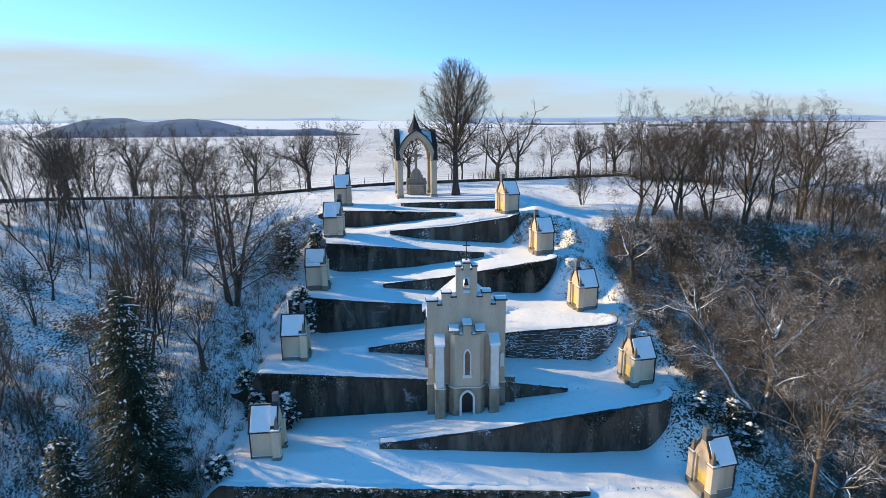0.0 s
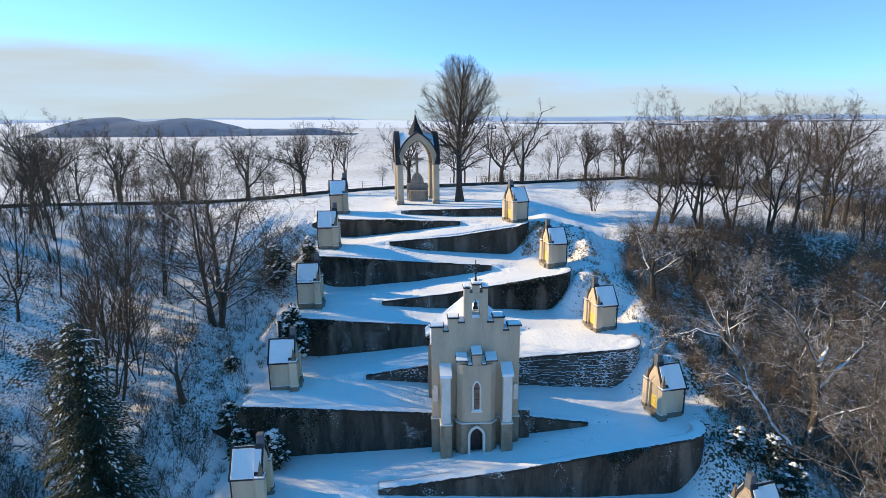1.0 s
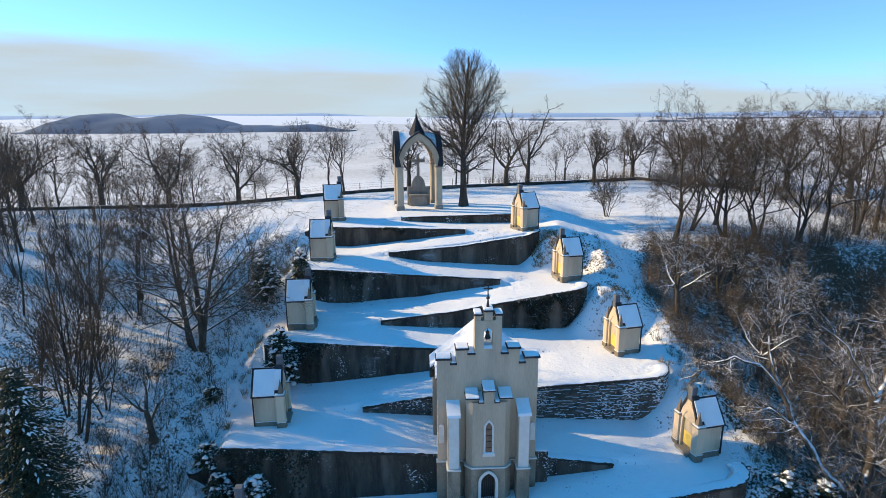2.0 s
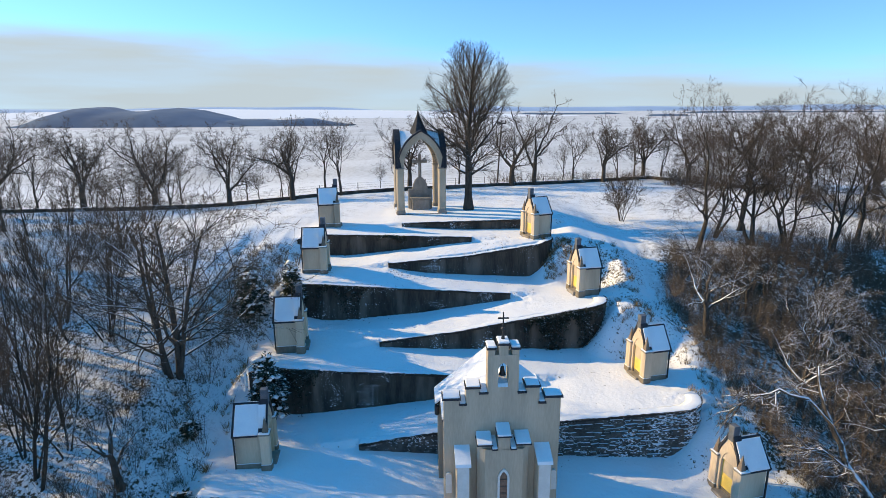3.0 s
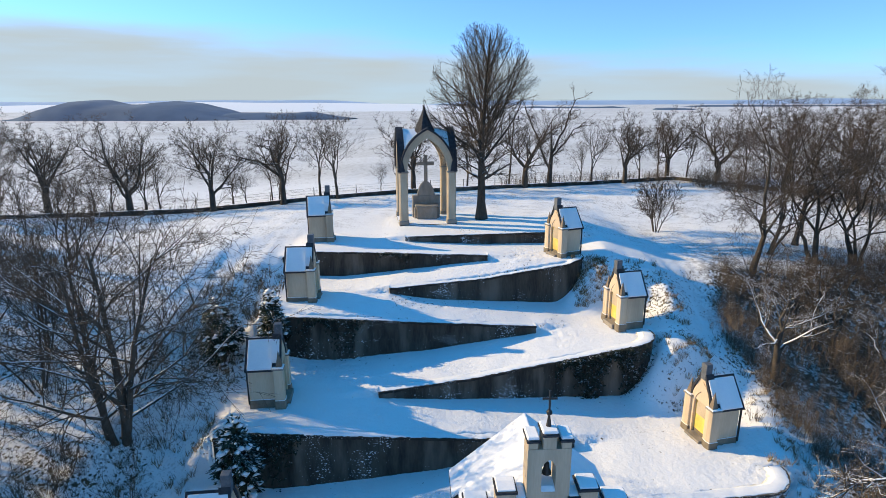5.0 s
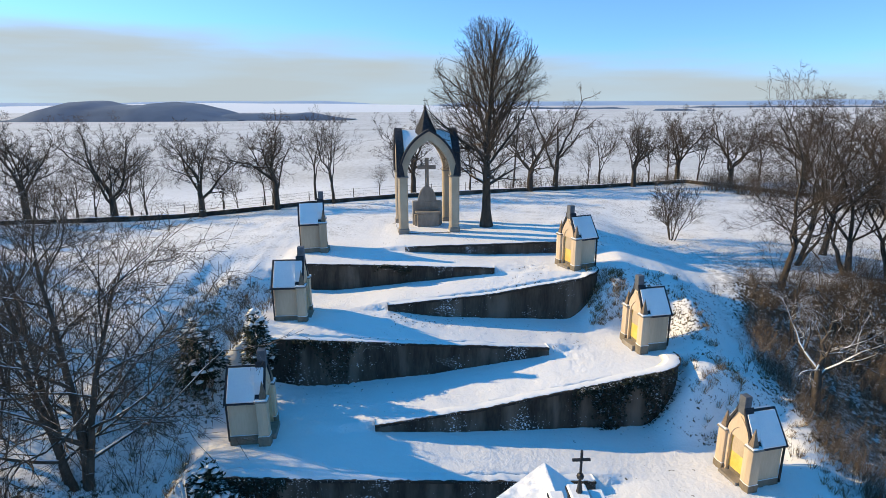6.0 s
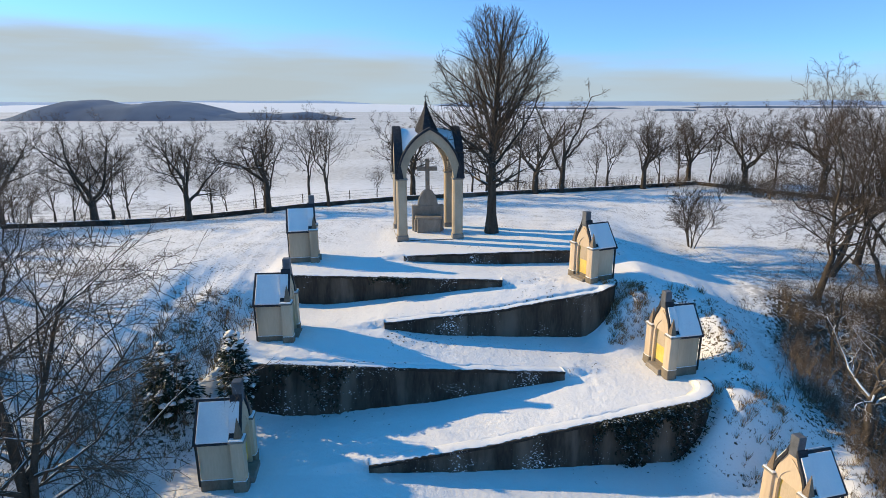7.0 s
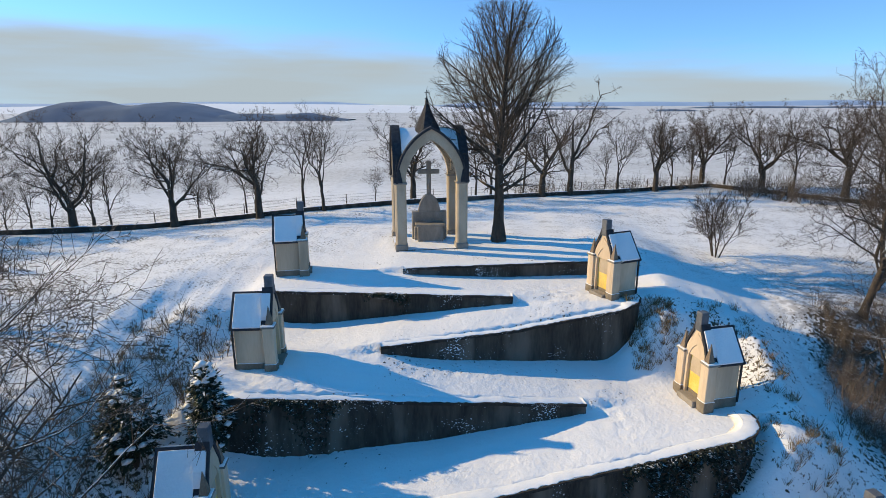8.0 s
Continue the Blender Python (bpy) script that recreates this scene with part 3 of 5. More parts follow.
        box(bm, -1.08, -1.0, s * 0.98 - 0.04, s * 0.98 + 0.04, 0.1, 2.3)
        part("downpipe", bm, M_IRON, st, "dark downpipe")
    bm = bmesh.new()
    prism(bm, [(-0.92, 2.18), (0.92, 2.18), (0, 3.58)], -1.0, -0.84, "x")
    part("back_gable", bm, M_PLASTER, st)
    return st


SHADE = "ochre plaster station chapel with snow on its slate roof"
LIT = "ochre station chapel with a yellow painted niche and snowy roof"
first = station(pose(-12.95, 59.85, -2.3, 0, 0, 6), SHADE)
for x, y, z, turn in ((-13.75, 68.6, -0.2, 14), (-12.95, 52.0, -5.6, 8), (-12.85, 43.75, -9.2, 8), (-12.6, 35.45, -12.8, 7)):
    copy_thing(first, pose(x, y, z, 0, 0, turn))
for x, y, z, turn in ((6.15, 66.6, -0.8, 205), (9.35, 60.0, -4.0, 194), (12.2, 51.7, -7.5, 195), (15.0, 43.5, -10.9, 195), (17.7, 35.0, -14.6, 197)):
    tagged(copy_thing(first, pose(x, y, z, 0, 0, turn)), LIT)

# ---- the gate chapel at the foot, set into the walls ----
CX, CB = 1.17, -12.6
chapel = thing("gate_chapel", pose(CX, 40.45, CB, 0, 0, 4.5), "tall ochre chapel front with stepped gable, bell opening and buttresses", "chapel")
W = 2.95
bm = bmesh.new()
front = [(-W, 2.7), (-W, 9.35), (-2.15, 9.35), (-2.15, 9.05), (-1.85, 9.05), (-1.85, 9.95), (-1.15, 9.95), (-1.15, 9.65), (-0.78, 9.65),
         (-0.78, 11.9), (0.78, 11.9), (0.78, 9.65), (1.15, 9.65), (1.15, 9.95), (1.85, 9.95), (1.85, 9.05), (2.15, 9.05), (2.15, 9.35), (W, 9.35), (W, 2.7)]
low = [p if p[1] < 10.2 else (p[0], 10.0) for p in front]
prism(bm, low, 0.0, 0.7)
part("front_wall", bm, M_RENDER, chapel)
# the bell tower: one band round its pointed opening
bm = bmesh.new()
inn = [(-0.26, 10.0)] + arch(0.26, 10.85, 0.42, 5) + [(0.26, 10.0)]
out = [(-0.78, 10.0), (-0.78, 10.85)] + [(-0.78 + 1.56 * i / 8, 11.7) for i in range(9)] + [(0.78, 10.85), (0.78, 10.0)]
strip(bm, out, inn, 0.0, 0.7)
part("bell_tower", bm, M_RENDER, chapel)
bm = bmesh.new()
box(bm, -W - 0.06, W + 0.06, -0.06, 0.7, -1.0, 2.75)
part("front_plinth", bevelled(bm), M_PLINTH, chapel, "darker damp plinth")
for a, b in ((-W - 0.1, -1.3), (1.3, W + 0.1)):
    bm = bmesh.new()
    box(bm, a, b, -0.12, 0.2, 2.75, 2.83)
    part("string_course", bm, M_WHITE, chapel, "pale string course with snow")
# merlons with overhanging caps and snow
for x0, x1, z in ((-W - 0.05, -2.15, 9.35), (2.15, W + 0.05, 9.35), (-1.85, -1.15, 9.95), (1.15, 1.85, 9.95), (-2.15, -1.85, 9.05), (1.85, 2.15, 9.05), (-1.15, -0.78, 9.65), (0.78, 1.15, 9.65)):
    bm = bmesh.new()
    box(bm, x0 - 0.05, x1 + 0.05, -0.10, 0.78, z, z + 0.09)
    cap = part("merlon_cap", bm, M_SLATE, chapel, "dark slate cap")
    bm = bmesh.new()
    prism(bm, [(-0.04, z + 0.09), (0.74, z + 0.09), (0.74, z + 0.19), (0.40, z + 0.23), (-0.01, z + 0.14)], x0 + 0.01, x1 - 0.01, "x")
    part("cap_snow", bevelled(bm, 0.02), M_SNOW, cap, "snow on the cap")
for x0, x1, z in ((-0.78, -0.42, 12.0), (0.42, 0.78, 12.0), (-0.24, 0.24, 12.22)):
    bm = bmesh.new()
    box(bm, x0, x1, 0.0, 0.7, 11.7, z)
    mer = part("tower_merlon", bevelled(bm), M_RENDER, chapel)
    bm = bmesh.new()
    box(bm, x0 - 0.06, x1 + 0.06, -0.08, 0.78, z, z + 0.08)
    part("merlon_cap", bm, M_SLATE, mer, "dark cap")
    bm = bmesh.new()
    box(bm, x0 - 0.04, x1 + 0.04, -0.04, 0.74, z + 0.08, z + 0.20)
    part("cap_snow", bevelled(bm, 0.04), M_SNOW, mer, "snow on the cap")
bm = bmesh.new()
spike(bm, 0, 0.35, 12.3, 13.1, 0.08, 6)
box(bm, -0.03, 0.03, 0.32, 0.38, 12.3, 13.8)
box(bm, -0.26, 0.26, 0.32, 0.38, 13.46, 13.53)
bmesh.ops.create_uvsphere(bm, u_segments=10, v_segments=6, radius=0.11, matrix=Matrix.Translation((0, 0.35, 12.95)))
part("roof_cross", bm, M_IRON, chapel, "thin iron cross on a ball")
bm = bmesh.new()
rings = [(0.05, 10.95), (0.09, 10.92), (0.11, 10.72), (0.17, 10.55), (0.19, 10.5)]
vs = [[bm.verts.new((r * math.cos(a * math.pi / 5), 0.35 + r * math.sin(a * math.pi / 5), z)) for a in range(10)] for r, z in rings]
for a, b in zip(vs, vs[1:]):
    for i in range(10):
        bm.faces.new((a[i], a[(i + 1) % 10], b[(i + 1) % 10], b[i]))
bm.faces.new(vs[0])
box(bm, -0.015, 0.015, 0.335, 0.365, 10.9, 11.3)
part("bell", bm, M_IRON, chapel, "small dark bell")
bm = bmesh.new()
prism(bm, [(-0.05, 10.0), (0.7, 10.0), (0.7, 10.2), (0.1, 10.14)], -0.25, 0.25, "x")
part("opening_snow", bm, M_SNOW, chapel, "snow in the bell opening")
# central bay with a chamfered plan and its own stepped top
bay = [(-1.30, 0.1), (-1.30, -0.42), (-0.95, -0.80), (0.95, -0.80), (1.30, -0.42), (1.30, 0.1)]
bm = bmesh.new()
prism(bm, bay, 2.85, 7.0, "z")
for x0, x1, z in ((-1.30, -0.62, 7.25), (0.62, 1.30, 7.25), (-0.30, 0.30, 7.70)):
    box(bm, x0, x1, -0.80 if abs(x0 + x1) < 0.1 else -0.62, -0.1, 6.95, z)
body = part("bay", bm, M_RENDER, chapel)
for x0, x1, z in ((-1.34, -0.60, 7.25), (0.60, 1.34, 7.25), (-0.34, 0.34, 7.70), (-0.60, -0.34, 7.0), (0.34, 0.60, 7.0)):
    bm = bmesh.new()
    box(bm, x0 - 0.03, x1 + 0.03, -0.90, 0.0, z, z + 0.07)
    cap = part("bay_cap", bm, M_SLATE, body, "dark cap")
    bm = bmesh.new()
    prism(bm, [(-0.90, z + 0.07), (0.0, z + 0.07), (0.0, z + 0.34), (-0.88, z + 0.14)], x0, x1, "x")
    part("cap_snow", bevelled(bm, 0.02), M_SNOW, body, "snow on the cap")
bm = bmesh.new()
base = [(x * 1.05, y - (0.06 if y < 0 else 0)) for x, y in bay]
for s in (-1, 1):
    prism(bm, [(s * 0.46, -0.86), (s * 1.0, -0.86), (s * 1.365, -0.48), (s * 1.365, 0.1), (s * 0.46, 0.1)], -1.0, 2.75, "z")
prism(bm, [(-0.46, 2.75), (-0.46, 1.88)] + arch(0.46, 1.88, 0.62, 6)[1:-1] + [(0.46, 1.88), (0.46, 2.75)], -0.86, 0.1)
part("bay_plinth", bm, M_PLINTH, chapel, "damp stained base of the bay")
bm = bmesh.new()
prism(bm, [(x * 1.09, y - (0.1 if y < 0 else 0)) for x, y in bay], 2.75, 2.83, "z")
part("bay_string", bm, M_WHITE, chapel, "pale string course with snow")
bm = bmesh.new()
out, inn = arch(0.59, 1.83, 0.80, 6), arch(0.43, 1.83, 0.62, 6)
strip(bm, out, inn, -0.95, -0.60)
for s in (-1, 1):
    prism(bm, [(s * 0.59, 0.1), (s * 0.43, 0.1), (s * 0.43, 1.83), (s * 0.59, 1.83)], -0.95, -0.60)
part("door_surround", bm, M_WHITE, chapel, "white pointed door surround")
bm = bmesh.new()
prism(bm, [(-0.45, 0.0)] + arch(0.45, 1.83, 0.62, 6) + [(0.45, 0.0)], -0.45, -0.38)
door = part("door", bm, M_IRON, chapel, "dark door behind an iron grille")
for i in range(7):
    bm = bmesh.new()
    x = -0.36 + 0.12 * i
    box(bm, x - 0.011, x + 0.011, -0.66, -0.62, 0.45, 2.35 - abs(x) * 0.9)
    part("grille_bar", bm, M_IRON, door, "iron bar")
bm = bmesh.new()
out, inn = arch(0.30, 5.35, 0.58, 6), arch(0.19, 5.35, 0.42, 6)
strip(bm, out, inn, -0.86, -0.66)
for s in (-1, 1):
    prism(bm, [(s * 0.30, 3.75), (s * 0.19, 3.75), (s * 0.19, 5.35), (s * 0.30, 5.35)], -0.86, -0.66)
box(bm, -0.36, 0.36, -0.92, -0.66, 3.58, 3.75)
win = part("lancet_window", bm, M_WHITE, chapel, "white surround of a lancet window")
bm = bmesh.new()
prism(bm, [(-0.20, 3.7)] + arch(0.20, 5.35, 0.42, 6) + [(0.20, 3.7)], -0.815, -0.805)
part("pane", bm, M_GLASS, win, "brownish leaded glass")
for z in (4.1, 4.5, 4.9, 5.3):
    bm = bmesh.new()
    box(bm, -0.2, 0.2, -0.835, -0.815, z - 0.015, z + 0.015)
    part("glazing_bar", bm, M_IRON, win)
bm = bmesh.new()
prism(bm, [(-0.93, 3.75), (-0.66, 3.75), (-0.66, 3.84), (-0.90, 3.79)], -0.34, 0.34, "x")
part("sill_snow", bm, M_SNOW, win, "snow on the sill")
# buttresses with sloping snowy heads
for s in (-1, 1):
    x0, x1 = sorted((s * 1.72, s * 2.38))
    bm = bmesh.new()
    prism(bm, [(-0.95, 2.85), (0.1, 2.85), (0.1, 6.65), (-0.95, 6.20)], x0, x1, "x")
    but = part("buttress", bm, M_RENDER, chapel)
    bm = bmesh.new()
    prism(bm, [(-0.97, 2.85), (-0.95, 2.85), (-0.95, 6.2), (-0.97, 6.2)], x0 + 0.04, x1 - 0.04, "x")
    part("frosted_face", bm, M_WHITE, but, "pale frosted face")
    bm = bmesh.new()
    prism(bm, [(-1.05, 6.20), (0.1, 6.66), (0.1, 6.86), (-1.0, 6.36)], x0 - 0.06, x1 + 0.06, "x")
    part("cap_snow", bm, M_SNOW, but, "snow on the sloping head")
    bm = bmesh.new()
    box(bm, x0 - 0.05, x1 + 0.05, -1.02, 0.1, -1.0, 2.76)
    part("buttress_base", bevelled(bm), M_PLINTH, but, "damp stained base")
    bm = bmesh.new()
    box(bm, x0 - 0.09, x1 + 0.09, -1.08, 0.1, 2.76, 2.84)
    part("buttress_string", bm, M_WHITE, but, "pale string course with snow")
    bm = bmesh.new()
    xm = s * 2.72
    prism(bm, [(xm - 0.15, 4.1)] + [(xm + x, z) for x, z in arch(0.15, 5.1, 0.16, 4)] + [(xm + 0.15, 4.1)], -0.16, 0.05)
    part("blind_niche", bm, M_WHITE, chapel, "small round-headed pale pilaster")
# nave behind, with its saddle roof
bm = bmesh.new()
prism(bm, [(-2.85, 0.5), (-2.85, 7.6), (0, 9.9), (2.85, 7.6), (2.85, 0.5)], 0.68, 3.0)
part("porch_bay", bm, M_RENDER, chapel)
bm = bmesh.new()
prism(bm, [(-3.12, 0.5), (-3.12, 7.45), (0, 10.0), (3.12, 7.45), (3.12, 0.5)], 2.9, 4.45)
part("nave", bm, M_RENDER, chapel)
for s in (-1, 1):
    bm = bmesh.new()
    prism(bm, [(0, 10.12), (s * 3.0, 7.7), (s * 3.02, 7.82), (0, 10.26)], 0.72, 2.85)
    part("front_roof", bm, M_SLATE_SNOW, chapel, "snowy slate roof slope")
    bm = bmesh.new()
    prism(bm, [(0, 10.12), (s * 3.30, 7.42), (s * 3.32, 7.54), (0, 10.26)], 2.85, 4.6)
    slope = part("roof", bm, M_SLATE, chapel, "slate roof slope")
    bm = bmesh.new()
    prism(bm, [(0, 10.25), (s * 3.28, 7.54), (s * 3.31, 7.66), (0, 10.42)], 2.8, 4.55)
    part("roof_snow", bevelled(bm, 0.02), M_SNOW, slope, "snow on the roof")
    bm = bmesh.new()
    prism(bm, [(0, 10.25), (s * 2.98, 7.82), (s * 3.0, 7.94), (0, 10.42)], 0.74, 2.82)
    part("front_roof_snow", bm, M_SNOW, slope, "snow on the roof")
    bm = bmesh.new()
    bmesh.ops.create_cone(bm, cap_ends=True, segments=10, radius1=0.14, radius2=0.14, depth=0.5, matrix=Matrix.Translation((s * 3.2, 2.8, 7.2)))
    part("rain_head", bm, M_IRON, chapel, "dark rainwater head")

# ---- the open canopy over the altar on the top ----
canopy = thing("altar_canopy", pose(-5.48, 76.3, -0.05, 0, 0, 10), "open gothic stone canopy with slate roofs and a dark spire", "canopy")
H = 2.62
bm = bmesh.new()
box(bm, -H - 0.05, H + 0.05, -H - 0.05, H + 0.05, -0.6, 0.08)
part("floor_slab", bevelled(bm), M_WALL, canopy, "stone floor slab under snow")
for sx in (-1, 1):
    for sy in (-1, 1):
        x, y = sx * (H - 0.40), sy * (H - 0.40)
        bm = bmesh.new()
        prism(bm, [(x - 0.40, y - 0.28), (x - 0.28, y - 0.40), (x + 0.28, y - 0.40), (x + 0.40, y - 0.28), (x + 0.40, y + 0.28), (x + 0.28, y + 0.40), (x - 0.28, y + 0.40), (x - 0.40, y + 0.28)], 0.0, 4.85, "z")
        pier = part("pier", bm, M_STONE, canopy)
        bm = bmesh.new()
        box(bm, x - 0.46, x + 0.46, y - 0.46, y + 0.46, 0.0, 0.45)
        part("pier_base", bevelled(bm, 0.05), M_GREY, pier)
        bm = bmesh.new()
        box(bm, x - 0.47, x + 0.47, y - 0.47, y + 0.47, 4.82, 4.97)
        part("pier_cap", bevelled(bm, 0.04), M_GREY, pier)
        bm = bmesh.new()
        spike(bm, sx * (H - 0.22), sy * (H - 0.22), 4.95, 6.75, 0.33)
        part("corner_pinnacle", bm, M_SLATE, pier, "slate-clad corner pinnacle")
out, inn = arch(2.42, 4.9, 3.75, 10), arch(1.86, 4.9, 3.0, 10)
edge = arch(2.56, 4.9, 3.95, 10)
for ax in ("x", "y"):
    for s in (-1, 1):
        bm = bmesh.new()
        strip(bm, out, inn, s * (H - 0.60), s * (H - 0.06), ax)
        side = part("arch", bm, M_STONE, canopy, "pointed sandstone arch")
        bm = bmesh.new()
        strip(bm, edge, out, s * (H - 0.56), s * (H + 0.10), ax)
        part("verge", bm, M_SLATE, side, "slate verge")
# cross roof over the four arches: the higher of two pointed vaults at every place
line = [(x * 0.98, 4.9 + (z - 4.9) * 0.93) for x, z in edge]


def vault_sheet(lift, thick, only_flat):
    bm = bmesh.new()
    n = len(line)
    h = [[max(line[i][1], line[j][1]) for j in range(n)] for i in range(n)]
    top = [[bm.verts.new((line[i][0], line[j][0], h[i][j] + lift)) for j in range(n)] for i in range(n)]
    low = [[bm.verts.new((line[i][0], line[j][0], h[i][j] + lift - thick)) for j in range(n)] for i in range(n)]
    for i in range(n - 1):
        for j in range(n - 1):
            if only_flat and min(h[i][j], h[i + 1][j], h[i][j + 1], h[i + 1][j + 1]) < 5.6:
                continue
            if max(h[i][j], h[i + 1][j], h[i][j + 1], h[i + 1][j + 1]) < 5.2:
                continue
            bm.faces.new((top[i][j], top[i + 1][j], top[i + 1][j + 1], top[i][j + 1]))
            bm.faces.new((low[i][j], low[i][j + 1], low[i + 1][j + 1], low[i + 1][j]))
    bmesh.ops.delete(bm, geom=[v for v in bm.verts if not v.link_faces], context="VERTS")
    return bm


roof = part("roof", vault_sheet(0, 0.16, False), M_SLATE, canopy, "crossing slate roofs")
part("roof_snow", vault_sheet(0.10, 0.08, True), M_SNOW, roof, "snow on the crossing roofs")
bm = bmesh.new()
prof = [(1.15, 8.2), (0.95, 8.65), (0.58, 9.35), (0.26, 10.05), (0.09, 10.5)]
vs = [[bm.verts.new((r * math.cos(radians(22.5 + 45 * i)), r * math.sin(radians(22.5 + 45 * i)), z)) for i in range(8)] for r, z in prof]
for a, b in zip(vs, vs[1:]):
    for i in range(8):
        bm.faces.new((a[i], a[(i + 1) % 8], b[(i + 1) % 8], b[i]))
bm.faces.new(vs[0][::-1])
bm.faces.new(vs[-1])
spire = part("spire", bm, M_SLATE, canopy, "dark flared slate spire")
bm = bmesh.new()
bmesh.ops.create_uvsphere(bm, u_segments=10, v_segments=6, radius=0.14, matrix=Matrix.Translation((0, 0, 10.55)))
spike(bm, 0, 0, 10.6, 11.0, 0.06, 6)
box(bm, -0.02, 0.02, -0.02, 0.02, 10.6, 11.35)
box(bm, -0.16, 0.16, -0.02, 0.02, 11.12, 11.16)
part("finial", bm, M_IRON, spire, "iron finial with a small cross")

altar = thing("altar", pose(-5.38, 76.75, 0.05, 0, 0, 8), "grey stone altar with rounded reredos and tall stone cross", "altar")
bm = bmesh.new()
box(bm, -1.35, 1.35, 0.2, 0.75, -0.1, 2.15)
part("reredos_base", bevelled(bm, 0.04), M_GREY, altar)
bm = bmesh.new()
prism(bm, [(-0.85, 2.1), (-0.85, 2.3), (-0.74, 2.75), (-0.55, 3.15), (-0.3, 3.42), (0, 3.52), (0.3, 3.42), (0.55, 3.15), (0.74, 2.75), (0.85, 2.3), (0.85, 2.1)], 0.25, 0.7)
part("reredos", bevelled(bm, 0.03), M_GREY, altar)
bm = bmesh.new()
box(bm, -0.98, 0.98, -0.75, 0.2, -0.1, 1.15)
part("altar_block", bevelled(bm, 0.04), M_GREY, altar)
bm = bmesh.new()
box(bm, -1.12, 1.12, -0.88, 0.24, 1.15, 1.32)
part("altar_table", bevelled(bm, 0.03), M_GREY, altar)
for a in (-1.2, 0.98):
    bm = bmesh.new()
    box(bm, a, a + 0.22, -0.3, 0.2, -0.1, 1.0)
    part("side_block", bevelled(bm, 0.03), M_GREY, altar)
bm = bmesh.new()
box(bm, -0.17, 0.17, 0.30, 0.62, 3.4, 6.05)
box(bm, -0.82, 0.82, 0.32, 0.60, 5.05, 5.40)
part("cross", bevelled(bm, 0.03), M_GREY, altar, "plain grey stone cross")
bm = bmesh.new()
box(bm, -0.09, 0.09, 0.18, 0.31, 3.9, 5.1)
part("cross_relief", bevelled(bm, 0.05), M_GREY, altar, "pale weathered relief on the shaft")

# ---- low boundary wall of the plateau ----
fence = [(-95, 64), (-75, 72.2), (-60, 79), (-45, 85.2), (-35, 89.3), (-26.6, 92.3), (-21.5, 94.6), (-11, 98.9), (3, 104.2), (18, 108.5), (32.4, 114.5), (38.8, 106.5), (46, 98)]
verts, faces = [], []
for i, (x, y) in enumerate(fence):
    a, b = fence[max(i - 1, 0)], fence[min(i + 1, len(fence) - 1)]
    d = Vector((b[0] - a[0], b[1] - a[1], 0)).normalized()
    nb = Vector((-d.y, d.x, 0)) * 0.22
    z = gz(x, y)
    for s, h in ((-1, -0.5), (-1, 0.52), (1, 0.52), (1, -0.5)):
        verts.append((x + nb.x * s, y + nb.y * s, z + h))
for i in range(len(fence) - 1):
    for j in range(4):
        faces.append((i * 4 + j, i * 4 + (j + 1) % 4, i * 4 + 4 + (j + 1) % 4, i * 4 + 4 + j))
tagged(raw("boundary_wall", verts, faces, M_WALL), "low dark boundary wall along the plateau", "wall", kind="structure")

# ---- far hills; woods and ridges carry distance haze in their colour ----


def far_hill(name, x0, x1, y, depth, height, base, material, seed, label, rise=(6, 5)):
    rng = random.Random(seed)
    ph = [rng.uniform(0, 6.28) for _ in range(6)]
    n = 90
    verts, faces = [], []
    for i in range(n + 1):
        f = i / n
        env = min(1, f * rise[0], (1 - f) * rise[1])
        env = env * env * (3 - 2 * env)
        h = height * env * (0.80 + 0.12 * math.sin(f * 7 + ph[0]) + 0.06 * math.sin(f * 19 + ph[1]) + 0.02 * math.sin(f * 43 + ph[2]))
        x = x0 + (x1 - x0) * f
        for q, g in ((0, 0), (0.12, 0.55), (0.35, 0.9), (0.6, 1.0), (1, 0)):
            verts.append((x, y + depth * q, base + h * g if g else base - 3))
    for i in range(n):
        for j in range(4):
            a = i * 5 + j
            faces.append((a, a + 5, a + 6, a + 1))
    return tagged(raw(name, verts, faces, material, smooth=True), label, "hill", kind="structure")


far_hill("backdrop_wooded_hill", -392, -188, 480, 140, 19.5, -1.5, M_HILL, 3, "far wooded hill beyond the fields, haze painted into its colour", (5, 2.6))
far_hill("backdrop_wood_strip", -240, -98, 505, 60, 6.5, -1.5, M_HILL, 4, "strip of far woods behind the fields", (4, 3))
far_hill("backdrop_snowy_hill", -1500, 300, 1000, 500, 17, -1.5, M_SNOW, 5, "far snowy rise beyond the fields", (3, 3))
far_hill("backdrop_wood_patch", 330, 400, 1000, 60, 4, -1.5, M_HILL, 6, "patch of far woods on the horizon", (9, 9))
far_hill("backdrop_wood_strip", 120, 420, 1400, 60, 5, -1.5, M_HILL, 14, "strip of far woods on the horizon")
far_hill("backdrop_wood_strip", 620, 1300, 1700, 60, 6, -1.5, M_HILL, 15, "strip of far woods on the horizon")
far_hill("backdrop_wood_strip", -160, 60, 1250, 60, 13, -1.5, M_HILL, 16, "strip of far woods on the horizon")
far_hill("backdrop_ridge", -400, 3600, 4000, 500, 42, -1.5, M_HAZE, 8, "ridge on the horizon, coloured blue for distance haze")
far_hill("backdrop_ridge_west", -4300, -300, 4000, 500, 45, -1.5, M_HAZE, 11, "ridge on the horizon, coloured blue for distance haze")

# ---- trees ----


